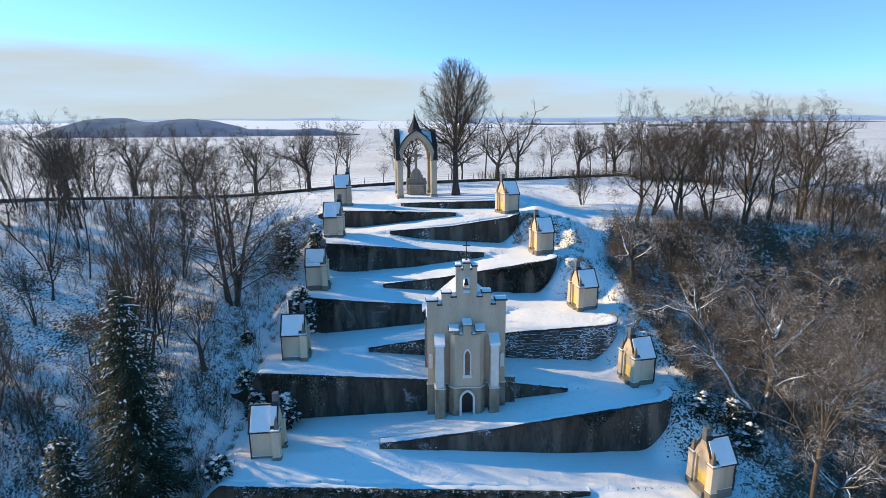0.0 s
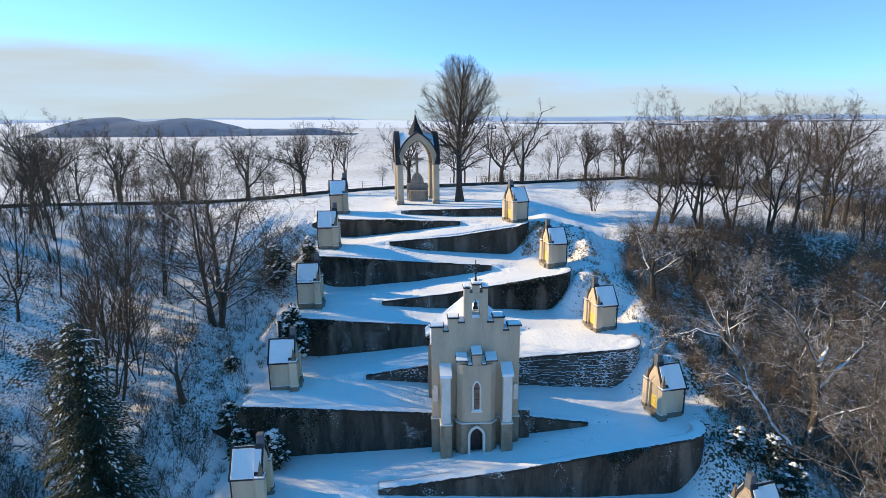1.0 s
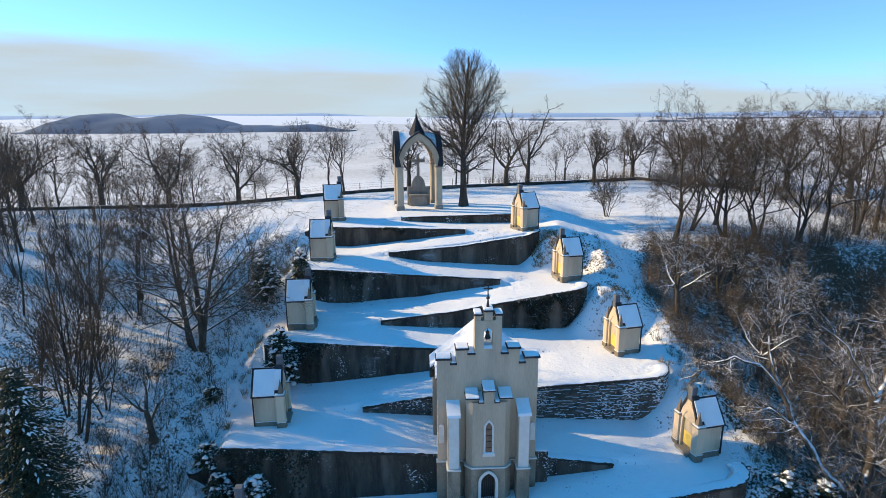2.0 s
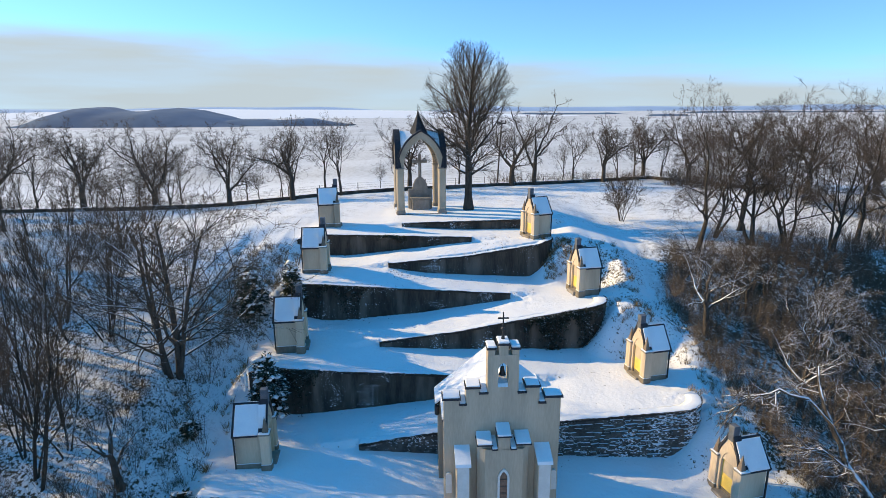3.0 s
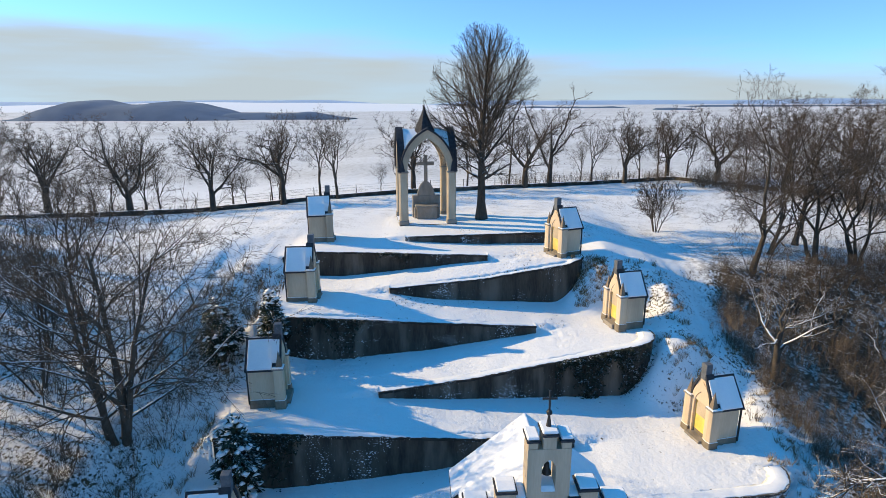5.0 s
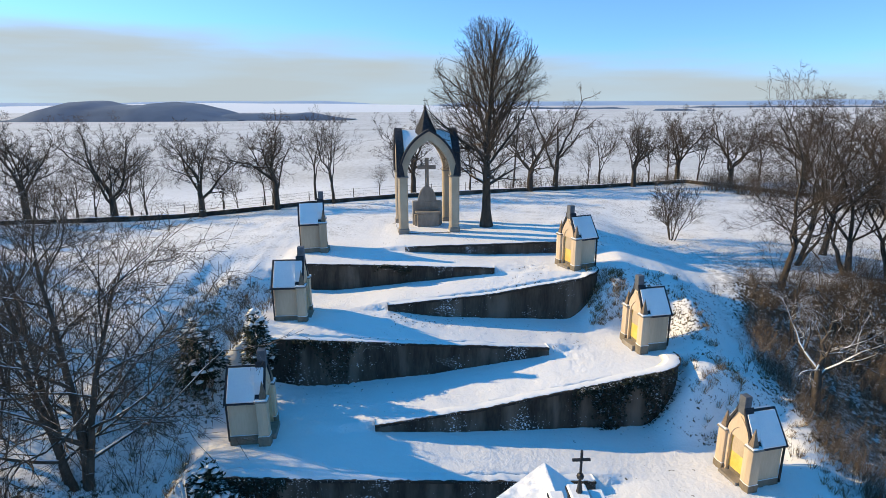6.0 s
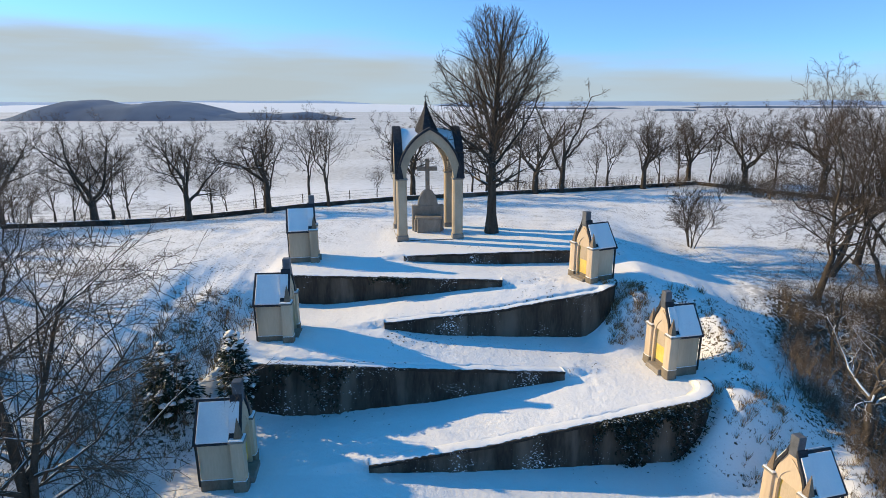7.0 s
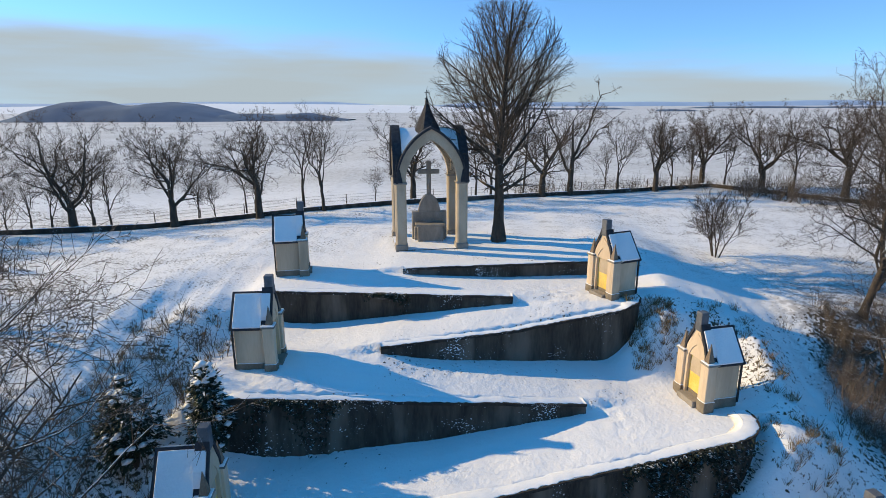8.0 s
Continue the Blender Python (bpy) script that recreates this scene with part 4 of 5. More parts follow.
def tube(verts, faces, pts, radii, sides):
    """A tapered tube along points; closed at its tip."""
    base = len(verts)
    d = pts[-1] - pts[0]
    ref = np.array((0.0, 0.0, 1.0)) if abs(d[2]) < 0.8 * np.linalg.norm(d) else np.array((1.0, 0.0, 0.0))
    u = np.cross(d, ref)
    u = u / (np.linalg.norm(u) + 1e-9)
    v = np.cross(d, u)
    v = v / (np.linalg.norm(v) + 1e-9)
    n = len(pts)
    for p, r in zip(pts, radii):
        for i in range(sides):
            a = 2 * math.pi * i / sides
            q = p + u * (r * math.cos(a)) + v * (r * math.sin(a))
            verts.append((float(q[0]), float(q[1]), float(q[2])))
    for k in range(n - 1):
        for i in range(sides):
            a, b = base + k * sides + i, base + k * sides + (i + 1) % sides
            faces.append((a, b, b + sides, a + sides))
    return base


def bare_tree(seed, height, trunk_r, fork, spread, up, counts, wiggle, lean=0.0, stems=1, ratio=(0.62, 0.5, 0.45, 0.5), ratio_r=0.55, thick=0.6):
    """Skeleton of a leafless tree: trunk and limbs in one mesh, branches and twigs in the other."""
    rng = np.random.default_rng(seed)
    tv, tf, cv, cf = [], [], [], []

    def branch(p, d, length, r, level):
        n = (9, 6, 4, 2, 1)[level]
        pts, radii = [p], [r]
        d = d / np.linalg.norm(d)
        for i in range(n):
            d = d + rng.normal(0, wiggle * (1.0 if level else 0.45), 3) + np.array((0, 0, up * (0.6 if level else 0.3)))
            d = d / np.linalg.norm(d)
            p = p + d * (length / n)
            pts.append(p)
            radii.append(max(r * (1 - 0.75 * (i + 1) / n), 0.009))
        n = len(pts) - 1
        pts = np.array(pts)
        if level <= 1:
            tube(tv, tf, pts, radii, 7 if level == 0 else 5)
        else:
            tube(cv, cf, pts, radii, 4 if level == 2 else 3)
        if level >= len(counts):
            return
        c, turn = counts[level], rng.uniform(0, 6.28)
        for j in range(c):
            f = fork + (1 - fork) * ((j + rng.uniform(0.1, 0.9)) / c) if level == 0 else rng.uniform(0.22, 1.0)
            k = min(int(f * n), n - 1)
            q = pts[k] + (pts[k + 1] - pts[k]) * (f * n - k)
            rr = radii[k]
            t = pts[k + 1] - pts[k]
            t = t / np.linalg.norm(t)
            az = 2.4 * j + turn + rng.uniform(-0.5, 0.5)
            side = np.array((math.cos(az), math.sin(az), 0.0)) if level == 0 else rng.normal(0, 1, 3)
            side = side - t * side.dot(t)
            side = side / np.linalg.norm(side)
            a = spread * rng.uniform(0.7, 1.3)
            nd = t * math.cos(a) + side * math.sin(a)
            ln = length * ratio[level] * rng.uniform(0.65, 1.25)
            if level == 0:
                g = (f - fork) / (1 - fork)
                ln = length * ratio[0] * (1.15 - 0.5 * g) * rng.uniform(0.75, 1.2)
            branch(q, nd, ln, max(min(rr * (ratio_r if level == 0 else thick), r * 0.75), 0.010), level + 1)

    for s in range(stems):
        a = rng.uniform(0, 6.28)
        l = lean + (0.22 * s / max(1, stems - 1) if stems > 1 else 0)
        p0 = np.array((min(0.45, 2.1 * trunk_r) * math.cos(a), min(0.45, 2.1 * trunk_r) * math.sin(a), -0.5)) if stems > 1 else np.array((0, 0, -0.5))
        branch(p0, np.array((l * math.cos(a), l * math.sin(a), 1.0)), height * rng.uniform(0.8, 1.0) if stems > 1 else height, trunk_r * (0.75 if stems > 1 and s else 1), 0)
    return tv, tf, cv, cf


def tree(name, m, label, meshdata, bark, twig, group):
    t = thing(name, m, label, "tree", group)
    tv, tf, cv, cf = meshdata
    raw("trunk", tv, tf, bark, t, smooth=True)
    raw("crown", cv, cf, twig, t, smooth=True)
    return t


def place(proto, x, y, turn, size, label=""):
    o = copy_thing(proto, pose(x, y, gz(x, y), 0, 0, turn))
    o.scale = (size, size, size)
    if label:
        tagged(o, label)
    return o


def crowned_tree(seed, height, r0, fork, limbs, spread, gnarl, counts, up=0.10, stems=1, lean=0.0, wide=1.0, fine=0.011):
    """A leafless tree: one or more short stems that fork into crooked limbs, carrying branches, sprays and twigs."""
    rng = np.random.default_rng(seed)
    tv, tf, cv, cf = [], [], [], []
    segs, share = (7, 5, 4, 2, 2), (0.56, 0.50, 0.46, 0.5)

    def grow(p, d, length, r, rank):
        n = segs[rank]
        pts, radii = [p], [r]
        for i in range(n):
            d = d + rng.normal(0, gnarl * (1.0 if rank < 3 else 1.3), 3) + np.array((0, 0, up if rank < 2 else up * 0.5))
            d = d / np.linalg.norm(d)
            p = p + d * (length / n) * rng.uniform(0.8, 1.2)
            pts.append(p)
            radii.append(max(r * (1 - 0.90 * (i + 1) / n), fine * 0.6))
        pts = np.array(pts)
        if rank < 2:
            tube(tv, tf, pts, radii, 6 if rank == 0 else 5)
        else:
            tube(cv, cf, pts, radii, 4 if rank == 2 else 3)
        if rank >= len(counts):
            return
        turn = rng.uniform(0, 6.28)
        for j in range(counts[rank]):
            f = 0.16 + 0.84 * (j + rng.uniform(0.15, 1.0)) / counts[rank]
            k = min(int(f * n), n - 1)
            q = pts[k] + (pts[k + 1] - pts[k]) * min(1.0, f * n - k)
            t = pts[k + 1] - pts[k]
            t = t / np.linalg.norm(t)
            side = rng.normal(0, 1, 3) + np.array((0, 0, 0.25))
            side = side - t * side.dot(t)
            side = side / np.linalg.norm(side)
            ang = rng.uniform(0.55, 1.15)
            grow(q, t * math.cos(ang) + side * math.sin(ang), length * share[rank] * (1.2 - 0.6 * f) * rng.uniform(0.7, 1.25), max(radii[k] * 0.62, fine), rank + 1)

    for s in range(stems):
        a = rng.uniform(0, 6.28)
        tilt = lean + (0.30 * s / stems if stems > 1 else 0)
        d = np.array((tilt * math.cos(a) - 0.5 * lean, tilt * math.sin(a), 1.0))
        d = d / np.linalg.norm(d)
        off = np.array((math.cos(a), math.sin(a), 0.0)) * (1.3 * r0 if stems > 1 else 0)
        top = height * fork * rng.uniform(0.85, 1.15)
        trunk = [off + d * (-0.5)] + [off + d * top * f + rng.normal(0, 0.05 * f, 3) for f in (0.0, 0.12, 0.45, 0.75, 1.0)]
        wide_r = [r0 * 1.5, r0 * 1.35, r0 * 1.05, r0 * 0.92, r0 * 0.85, r0 * 0.72]
        if s:
            wide_r = [w * 0.7 for w in wide_r]
        tube(tv, tf, np.array(trunk), wide_r, 8)
        count = max(2, limbs - s) if stems > 1 else limbs
        turn = rng.uniform(0, 6.28)
        for j in range(count):
            az = turn + 6.283 * j / max(1, count - 1) + rng.uniform(-0.4, 0.4)
            ang = rng.uniform(0.05, 0.2) if j == 0 else spread * rng.uniform(0.65, 1.25)
            nd = np.array((math.sin(ang) * math.cos(az) * wide, math.sin(ang) * math.sin(az) * wide, math.cos(ang)))
            q = trunk[-1] if j < 3 else trunk[-1] - d * top * rng.uniform(0.05, 0.4)
            grow(q, nd + d * 0.15, height * (1 - fork) * rng.uniform(0.72, 0.98), wide_r[-1] * (0.85 if j == 0 else rng.uniform(0.5, 0.75)), 0)
    return tv, tf, cv, cf


def linden_mesh(seed, height, r0, mid, half, radius):
    """A straight leader with many ascending limbs that all end on an oval crown."""
    rng = np.random.default_rng(seed)
    tv, tf, cv, cf = [], [], [], []

    def inside(p, k=1.0):
        # widest below the middle, narrowing towards the top
        h = (p[2] - mid) / (half * k)
        return (p[0] ** 2 + p[1] ** 2) / (radius * k * (1 - 0.07 * h)) ** 2 + h * h < 1

    n = 12
    trunk, p, d = [np.array((0, 0, -0.5))], np.array((0, 0, 0.0)), np.array((0.0, 0.0, 1.0))
    for i in range(n):
        trunk.append(p)
        d = d + rng.normal(0, 0.035, 3)
        d = d / np.linalg.norm(d)
        p = p + d * height * 0.93 / (n - 1)
    trunk = np.array(trunk)
    rad = [r0 * 1.6, r0 * 1.4] + [r0 * (1.0 - 0.93 * (i / (n - 1)) ** 0.8) + 0.015 for i in range(1, n)]
    tube(tv, tf, trunk, rad, 9)

    def shoot(p, d, r, rank, reach, bend):
        step = (0.45, 0.32, 0.22)[rank]
        pts, size = [p], 0.0
        while size < reach and len(pts) < 26:
            d = d + rng.normal(0, (0.055, 0.09, 0.13)[rank], 3) + np.array((0, 0, bend * step))
            d = d / np.linalg.norm(d)
            p = p + d * step
            if not inside(p, rng.uniform(0.93, 1.02)) and (p[2] > mid - half * 0.72 or rng.random() < 0.5):
                break
            pts.append(p)
            size += step
        if len(pts) < 2:
            return
        m = len(pts)
        radii = [max(r * (1 - 0.85 * i / m), 0.007) for i in range(m)]
        pts = np.array(pts)
        if rank == 0:
            tube(tv, tf, pts, radii, 5)
        else:
            tube(cv, cf, pts, radii, 3)
        if rank == 2:
            return
        for i in range(1 if rank else 2, m):
            for _ in range(1 if rank == 0 or rng.random() < 0.6 else 2):
                t = pts[i] - pts[i - 1]
                t = t / np.linalg.norm(t)
                side = rng.normal(0, 1, 3)
                side = side - t * side.dot(t)
                side = side / np.linalg.norm(side)
                ang = rng.uniform(0.45, 0.85)
                shoot(pts[i], t * math.cos(ang) + side * math.sin(ang), max(radii[i] * 0.6, 0.010), rank + 1, (1.1 + 0.42 * size * (1 - i / m) if rank == 0 else 0.75) * rng.uniform(0.6, 1.2), 0.10)

    count = 54
    for j in range(count):
        g = (j + rng.uniform(0, 1)) / count
        z = height * (0.20 + 0.62 * g)
        k = int(np.searchsorted(trunk[:, 2], z)) - 1
        q = trunk[k] + (trunk[k + 1] - trunk[k]) * (z - trunk[k][2]) / (trunk[k + 1][2] - trunk[k][2])
        az = 2.4 * j + rng.uniform(-0.4, 0.4)
        ang = radians(66 - 42 * g ** 0.9) * rng.uniform(0.72, 1.18)
        big = 0.46 if rng.random() < 0.4 else 0.26
        shoot(q, np.array((math.sin(ang) * math.cos(az), math.sin(ang) * math.sin(az), math.cos(ang))), max(rad[k] * big, 0.03), 0, 12.0 if g > 0.15 else 3.0 + 12 * g, 0.06 if g > 0.08 else 0.0)
    return tv, tf, cv, cf


linden = tree("linden_tree", pose(0.0, 76.6, gz(0, 76.6)), "tall bare linden with an oval crown beside the canopy",
              linden_mesh(4, 18.3, 0.46, 9.9, 8.4, 5.8), M_BARK, M_TWIG, "")
# along the boundary: gnarled spreading trees
gnarled = [tree("field_tree", pose(x, y, gz(x, y), 0, 0, a), "gnarled bare field tree with a spreading crown along the boundary wall",
                crowned_tree(sd, h, r, fork, 5, 0.95, 0.19, (8, 7, 6, 4), 0.07), M_BARK, M_TWIG, "boundary trees")
           for sd, x, y, h, r, fork, a in ((11, -41.4, 87.2, 11.2, 0.42, 0.24, 0), (12, -32.3, 89.3, 9.6, 0.38, 0.26, 40), (13, -24.5, 92.3, 11.0, 0.38, 0.28, 80))]
slim = [tree("field_tree", pose(x, y, gz(x, y), 0, 0, a), "slender bare tree along the boundary wall",
             crowned_tree(sd, h, r, 0.30, 4, 0.42, 0.17, (8, 5, 4, 3), 0.09, 1, 0.04), M_BARK, M_TWIG, "boundary trees")
        for sd, x, y, h, r, a in ((21, -20.7, 96.0, 11.2, 0.17, 0), (22, -18.3, 95.4, 11.0, 0.19, 90))]
for i, (x, y, s) in enumerate(((-49.1, 84.2, 1.05), (-57.3, 80.6, 1.1), (-66, 77.5, 1.1), (-8.7, 100.8, 1.0), (7.4, 105.3, 1.05), (23.3, 110.0, 0.95), (31.6, 115.2, 1.05), (37.8, 110.8, 1.0),
                               (44.5, 104.0, 1.15), (50.0, 98, 1.2), (57, 94, 1.2))):
    place(gnarled[(i * 2 + 1) % 3], x, y, 47 * i, s)
for i, (x, y, s) in enumerate(((-49.2, 86.0, 0.5), (-47.6, 86.4, 0.45), (-46.0, 87.5, 0.55), (-40.2, 88.4, 0.75), (-38.7, 89.0, 0.7), (-43.4, 87.0, 0.6), (-30.7, 91.4, 0.5), (-29.2, 92.0, 0.45), (-26.4, 93.6, 0.6), (-25.6, 94.0, 0.5),
                               (-13.0, 98.9, 0.4), (-10.6, 99.8, 0.5), (-1.1, 104.0, 0.85), (0.8, 104.4, 0.9), (-4.0, 103.0, 0.7), (18.1, 109.4, 0.9), (16.4, 109.5, 0.6), (26.0, 111.6, 0.75), (29.9, 114.6, 0.8), (34.4, 114.2, 0.8), (-55, 84, 0.9), (-61, 83, 0.9), (41, 109, 0.9), (47.5, 103, 1.0), (-70, 80, 1.0))):
    place(slim[i % 2], x, y, 71 * i, s)


def limb(rs, tv, tf, cv, cf, pts, r0, r1):
    """A limb along points with side branches and twigs."""
    pts = np.array(pts, float)
    fine = np.linspace(0, len(pts) - 1, 3 * (len(pts) - 1) + 1)
    way = np.stack([np.interp(fine, range(len(pts)), pts[:, a]) for a in range(3)], -1)
    way[1:-1] += rs.normal(0, 0.09, way[1:-1].shape)
    tube(tv, tf, way, np.linspace(r0, r1, len(way)), 6)
    for _ in range(7 + 2 * len(pts)):
        k = rs.integers(max(1, len(pts) // 3), len(pts)) - 1
        q = pts[k] + (pts[k + 1] - pts[k]) * rs.uniform(0, 1)
        d = rs.normal(0, 1, 3) * 0.8 + (pts[k + 1] - pts[k]) / np.linalg.norm(pts[k + 1] - pts[k])
        n = rs.uniform(1.2, 2.6) / np.linalg.norm(d)
        mid, end = q + d * n * 0.5 + rs.normal(0, 0.12, 3), q + d * n + np.array((0, 0, 0.3))
        tube(cv, cf, np.array((q, mid, end)), (0.05, 0.035, 0.014), 4)
        for _ in range(7):
            w = q + (end - q) * rs.uniform(0.3, 1.0)
            e = w + rs.normal(0, 0.45, 3) + d * 0.2
            tube(cv, cf, np.array((w, e)), (0.02, 0.009), 3)
            for _ in range(3):
                u = w + (e - w) * rs.uniform(0.4, 1.0)
                tube(cv, cf, np.array((u, u + rs.normal(0, 0.22, 3))), (0.011, 0.006), 3)


v, f, cv, cf = [], [], [], []
rs = np.random.default_rng(27)
tube(v, f, np.array(((0, 0, -0.5), (-0.02, 0, 1.2), (0.05, 0, 2.8), (0.15, 0, 5.0))), (0.46, 0.38, 0.32, 0.24), 8)
limb(rs, v, f, cv, cf, ((-0.05, 0, 2.3), (-0.8, 0.3, 4.2), (-1.6, 0.2, 6.6), (-2.9, 0.5, 9.2), (-4.0, 0.4, 11.6)), 0.22, 0.05)
limb(rs, v, f, cv, cf, ((0.15, 0, 4.8), (0.9, -0.2, 6.6), (1.9, 0.1, 8.6), (2.5, 0.2, 10.6), (3.3, 0.0, 12.6)), 0.2, 0.05)
limb(rs, v, f, cv, cf, ((0.2, 0, 4.2), (1.2, 0.3, 5.4), (2.3, 0.2, 6.9), (3.3, 0.4, 8.3), (4.6, 0.4, 8.9)), 0.17, 0.04)
forked = tree("field_tree", pose(11.2, 106.6, gz(11.2, 106.6)), "forked bare tree with a broken dead stem by the boundary wall", (v, f, cv, cf), M_BARK, M_TWIG, "boundary trees")
v, f = [], []
tube(v, f, np.array(((0.15, 0, 4.8), (0.05, 0.05, 6.6), (-0.05, 0, 8.4), (-0.02, 0, 9.4))), (0.2, 0.16, 0.12, 0.07), 6)
raw("broken_stem", v, f, M_BARK, forked, "dead broken stem", smooth=True)

# ---- utility pole in the field behind the wall ----
utility = thing("utility_pole", pose(5.2, 107.0, gz(5.2, 107.0), 0, 3, 0), "slim wooden utility pole with a crossarm and three insulators", "pole")
v, f = [], []
tube(v, f, np.array(((0, 0, -0.5), (0, 0, 5.0), (0, 0, 10.0))), (0.14, 0.12, 0.09), 7)
raw("pole", v, f, M_BARK, utility, smooth=True)
bm = bmesh.new()
box(bm, -0.75, 0.75, -0.06, 0.06, 9.75, 9.90)
arm = part("crossarm", bm, M_IRON, utility)
for dx in (-0.62, 0.0, 0.62):
    v, f = [], []
    tube(v, f, np.array(((dx, 0, 9.9), (dx, 0, 10.0), (dx, 0, 10.35))), (0.05, 0.13, 0.10), 6)
    raw("insulator", v, f, M_IRON, arm, "dark insulator")

# ---- woods on both flanks ----
forest = [tree("forest_tree", pose(x, y, gz(x, y), 0, 0, a), "tall bare forest tree with crooked dark limbs on the slope",
               crowned_tree(sd, h, r, fork, 4, 0.82, 0.20, (7, 6, 5, 3), 0.065, st, 0.20, fine=0.011), M_BARK, M_TWIG, "forest trees")
          for sd, x, y, h, r, fork, st, a in ((31, 21.6, 67.0, 14.6, 0.23, 0.24, 1, 20), (32, 27.2, 68.2, 14.2, 0.24, 0.18, 2, 0), (33, 30.8, 68.6, 12.6, 0.20, 0.22, 3, 0), (34, 28.6, 73.6, 12.6, 0.24, 0.28, 1, 0))]
snowy = [tree("forest_tree", pose(x, y, gz(x, y), 0, 0, a), "bare tree with snow along its crooked limbs",
              crowned_tree(sd, h, r, fork, 4, 0.95, 0.23, (6, 5, 4, 3), 0.05, st, 0.12), M_SNOWBARK, M_SNOWTWIG, "forest trees")
         for sd, x, y, h, r, fork, st, a in ((41, 29.5, 41.5, 9.6, 0.22, 0.26, 2, 0), (42, -19.5, 41.0, 6.2, 0.20, 0.34, 1, 0), (43, 18.3, 56.4, 8.2, 0.24, 0.36, 1, 0))]
elder = tree("many_stemmed_tree", pose(-20.0, 48.6, gz(-20, 48.6)), "large bare tree with several stems and long low limbs",
             bare_tree(51, 12.4, 0.25, 0.08, 0.84, 0.055, (11, 7, 5, 3), 0.11, 0.08, 4, ratio=(0.62, 0.46, 0.45, 0.5)), M_SNOWBARK, M_TWIG, "")
# the twin-stemmed tree on the bank: one stem leans out over the stations, the other forks high
v, f, cv, cf = [], [], [], []
rs = np.random.default_rng(63)
limb(rs, v, f, cv, cf, ((0, 0, -0.6), (-0.5, 0.3, 0.9), (-1.4, 1.2, 2.4), (-2.7, 2.4, 4.7), (-3.5, 3.7, 7.4), (-3.4, 5.0, 9.5)), 0.36, 0.06)
limb(rs, v, f, cv, cf, ((-3.2, 3.2, 6.6), (-4.3, 4.0, 7.9), (-5.8, 4.3, 8.2), (-7.2, 4.6, 7.6), (-8.0, 5.0, 6.9)), 0.13, 0.03)
limb(rs, v, f, cv, cf, ((-2.6, 2.3, 4.5), (-3.6, 2.9, 5.3), (-4.6, 3.1, 5.2)), 0.10, 0.03)
limb(rs, v, f, cv, cf, ((0.2, 0, -0.6), (0.5, 0, 1.0), (1.0, 0.4, 2.6), (1.3, 0.8, 4.4), (1.3, 1.3, 7.0), (0.6, 1.7, 8.3), (-0.9, 2.6, 10.6)), 0.40, 0.07)
limb(rs, v, f, cv, cf, ((1.3, 0.9, 5.0), (2.3, 1.0, 6.2), (3.3, 1.2, 7.1), (4.3, 1.5, 8.2), (4.8, 1.8, 9.8), (5.7, 2.0, 11.3)), 0.22, 0.05)
limb(rs, v, f, cv, cf, ((1.3, 1.2, 6.8), (2.1, 1.9, 7.7), (2.7, 2.3, 9.8), (2.0, 2.6, 11.4)), 0.20, 0.05)
limb(rs, v, f, cv, cf, ((3.0, 1.1, 6.9), (4.0, 1.0, 6.3), (5.2, 1.0, 5.6)), 0.12, 0.03)
limb(rs, v, f, cv, cf, ((1.0, 0.4, 2.8), (2.2, -0.4, 4.2), (3.8, -0.8, 5.0), (5.6, -0.7, 6.4)), 0.15, 0.03)
twin = tree("twin_stemmed_tree", pose(23.6, 41.0, gz(23.6, 41.0)), "large twin-stemmed bare tree with snow along its crooked limbs", (v, f, cv, cf), M_SNOWBARK, M_SNOWTWIG, "")
# a slim upright tree nearest the foot of the slope, brown in the sun
tree("forest_tree", pose(22.6, 32.0, gz(22.6, 32.0)), "slim upright bare tree with brown bark on the slope",
     crowned_tree(66, 18.0, 0.16, 0.40, 6, 0.45, 0.16, (9, 7, 6, 4), 0.06), M_BROWNBARK, M_BROWN, "forest trees")
rng = random.Random(77)
spots = [(23.6, 41.0), (29.5, 41.5), (18.3, 56.4), (20, 47)]


def free_spot(x, y, gap):
    return all((x - a) ** 2 + (y - b) ** 2 > gap * gap for a, b in spots)


for x, y, k, s in ((34.6, 68.2, 1, 0.95), (24.6, 70.6, 2, 0.9), (39.4, 71.5, 0, 1.0), (44.5, 74, 1, 1.05), (49, 77, 3, 1.0), (24.0, 61.5, 3, 0.62), (20.3, 62.6, 0, 0.5), (-30.5, 61.5, 1, 0.55), (-35.5, 47.0, 0, 0.5), (-39.3, 57.4, 3, 0.55), (-46.5, 66.0, 1, 0.6)):
    place(forest[k], x, y, rng.uniform(0, 360), s)
    spots.append((x, y))
for x, y, k, s in ((27.5, 47.5, 2, 1.05), (22.5, 50.5, 2, 0.85), (25.6, 55.5, 0, 0.9), (33.5, 47.5, 0, 1.0), (31.0, 53.5, 2, 1.0), (-25.0, 36.5, 1, 1.2), (-21.6, 33.6, 1, 0.9), (31.5, 36.5, 2, 1.1), (37.5, 42.0, 0, 1.0), (26.6, 35.4, 2, 0.9)):
    place(snowy[k], x, y, rng.uniform(0, 360), s)
    spots.append((x, y))
count = 0
while count < 34:
    x, y = rng.uniform(23, 64), rng.uniform(36, 84)
    if (y > 68 and x < 44) or not free_spot(x, y, 3.8) or y > 104 - 0.3 * x:
        continue
    spots.append((x, y))
    place(snowy[rng.choice((0, 2))] if rng.random() < 0.5 and y < 60 else forest[rng.randrange(4)], x, y, rng.uniform(0, 360), rng.uniform(0.55, 0.85))
    count += 1
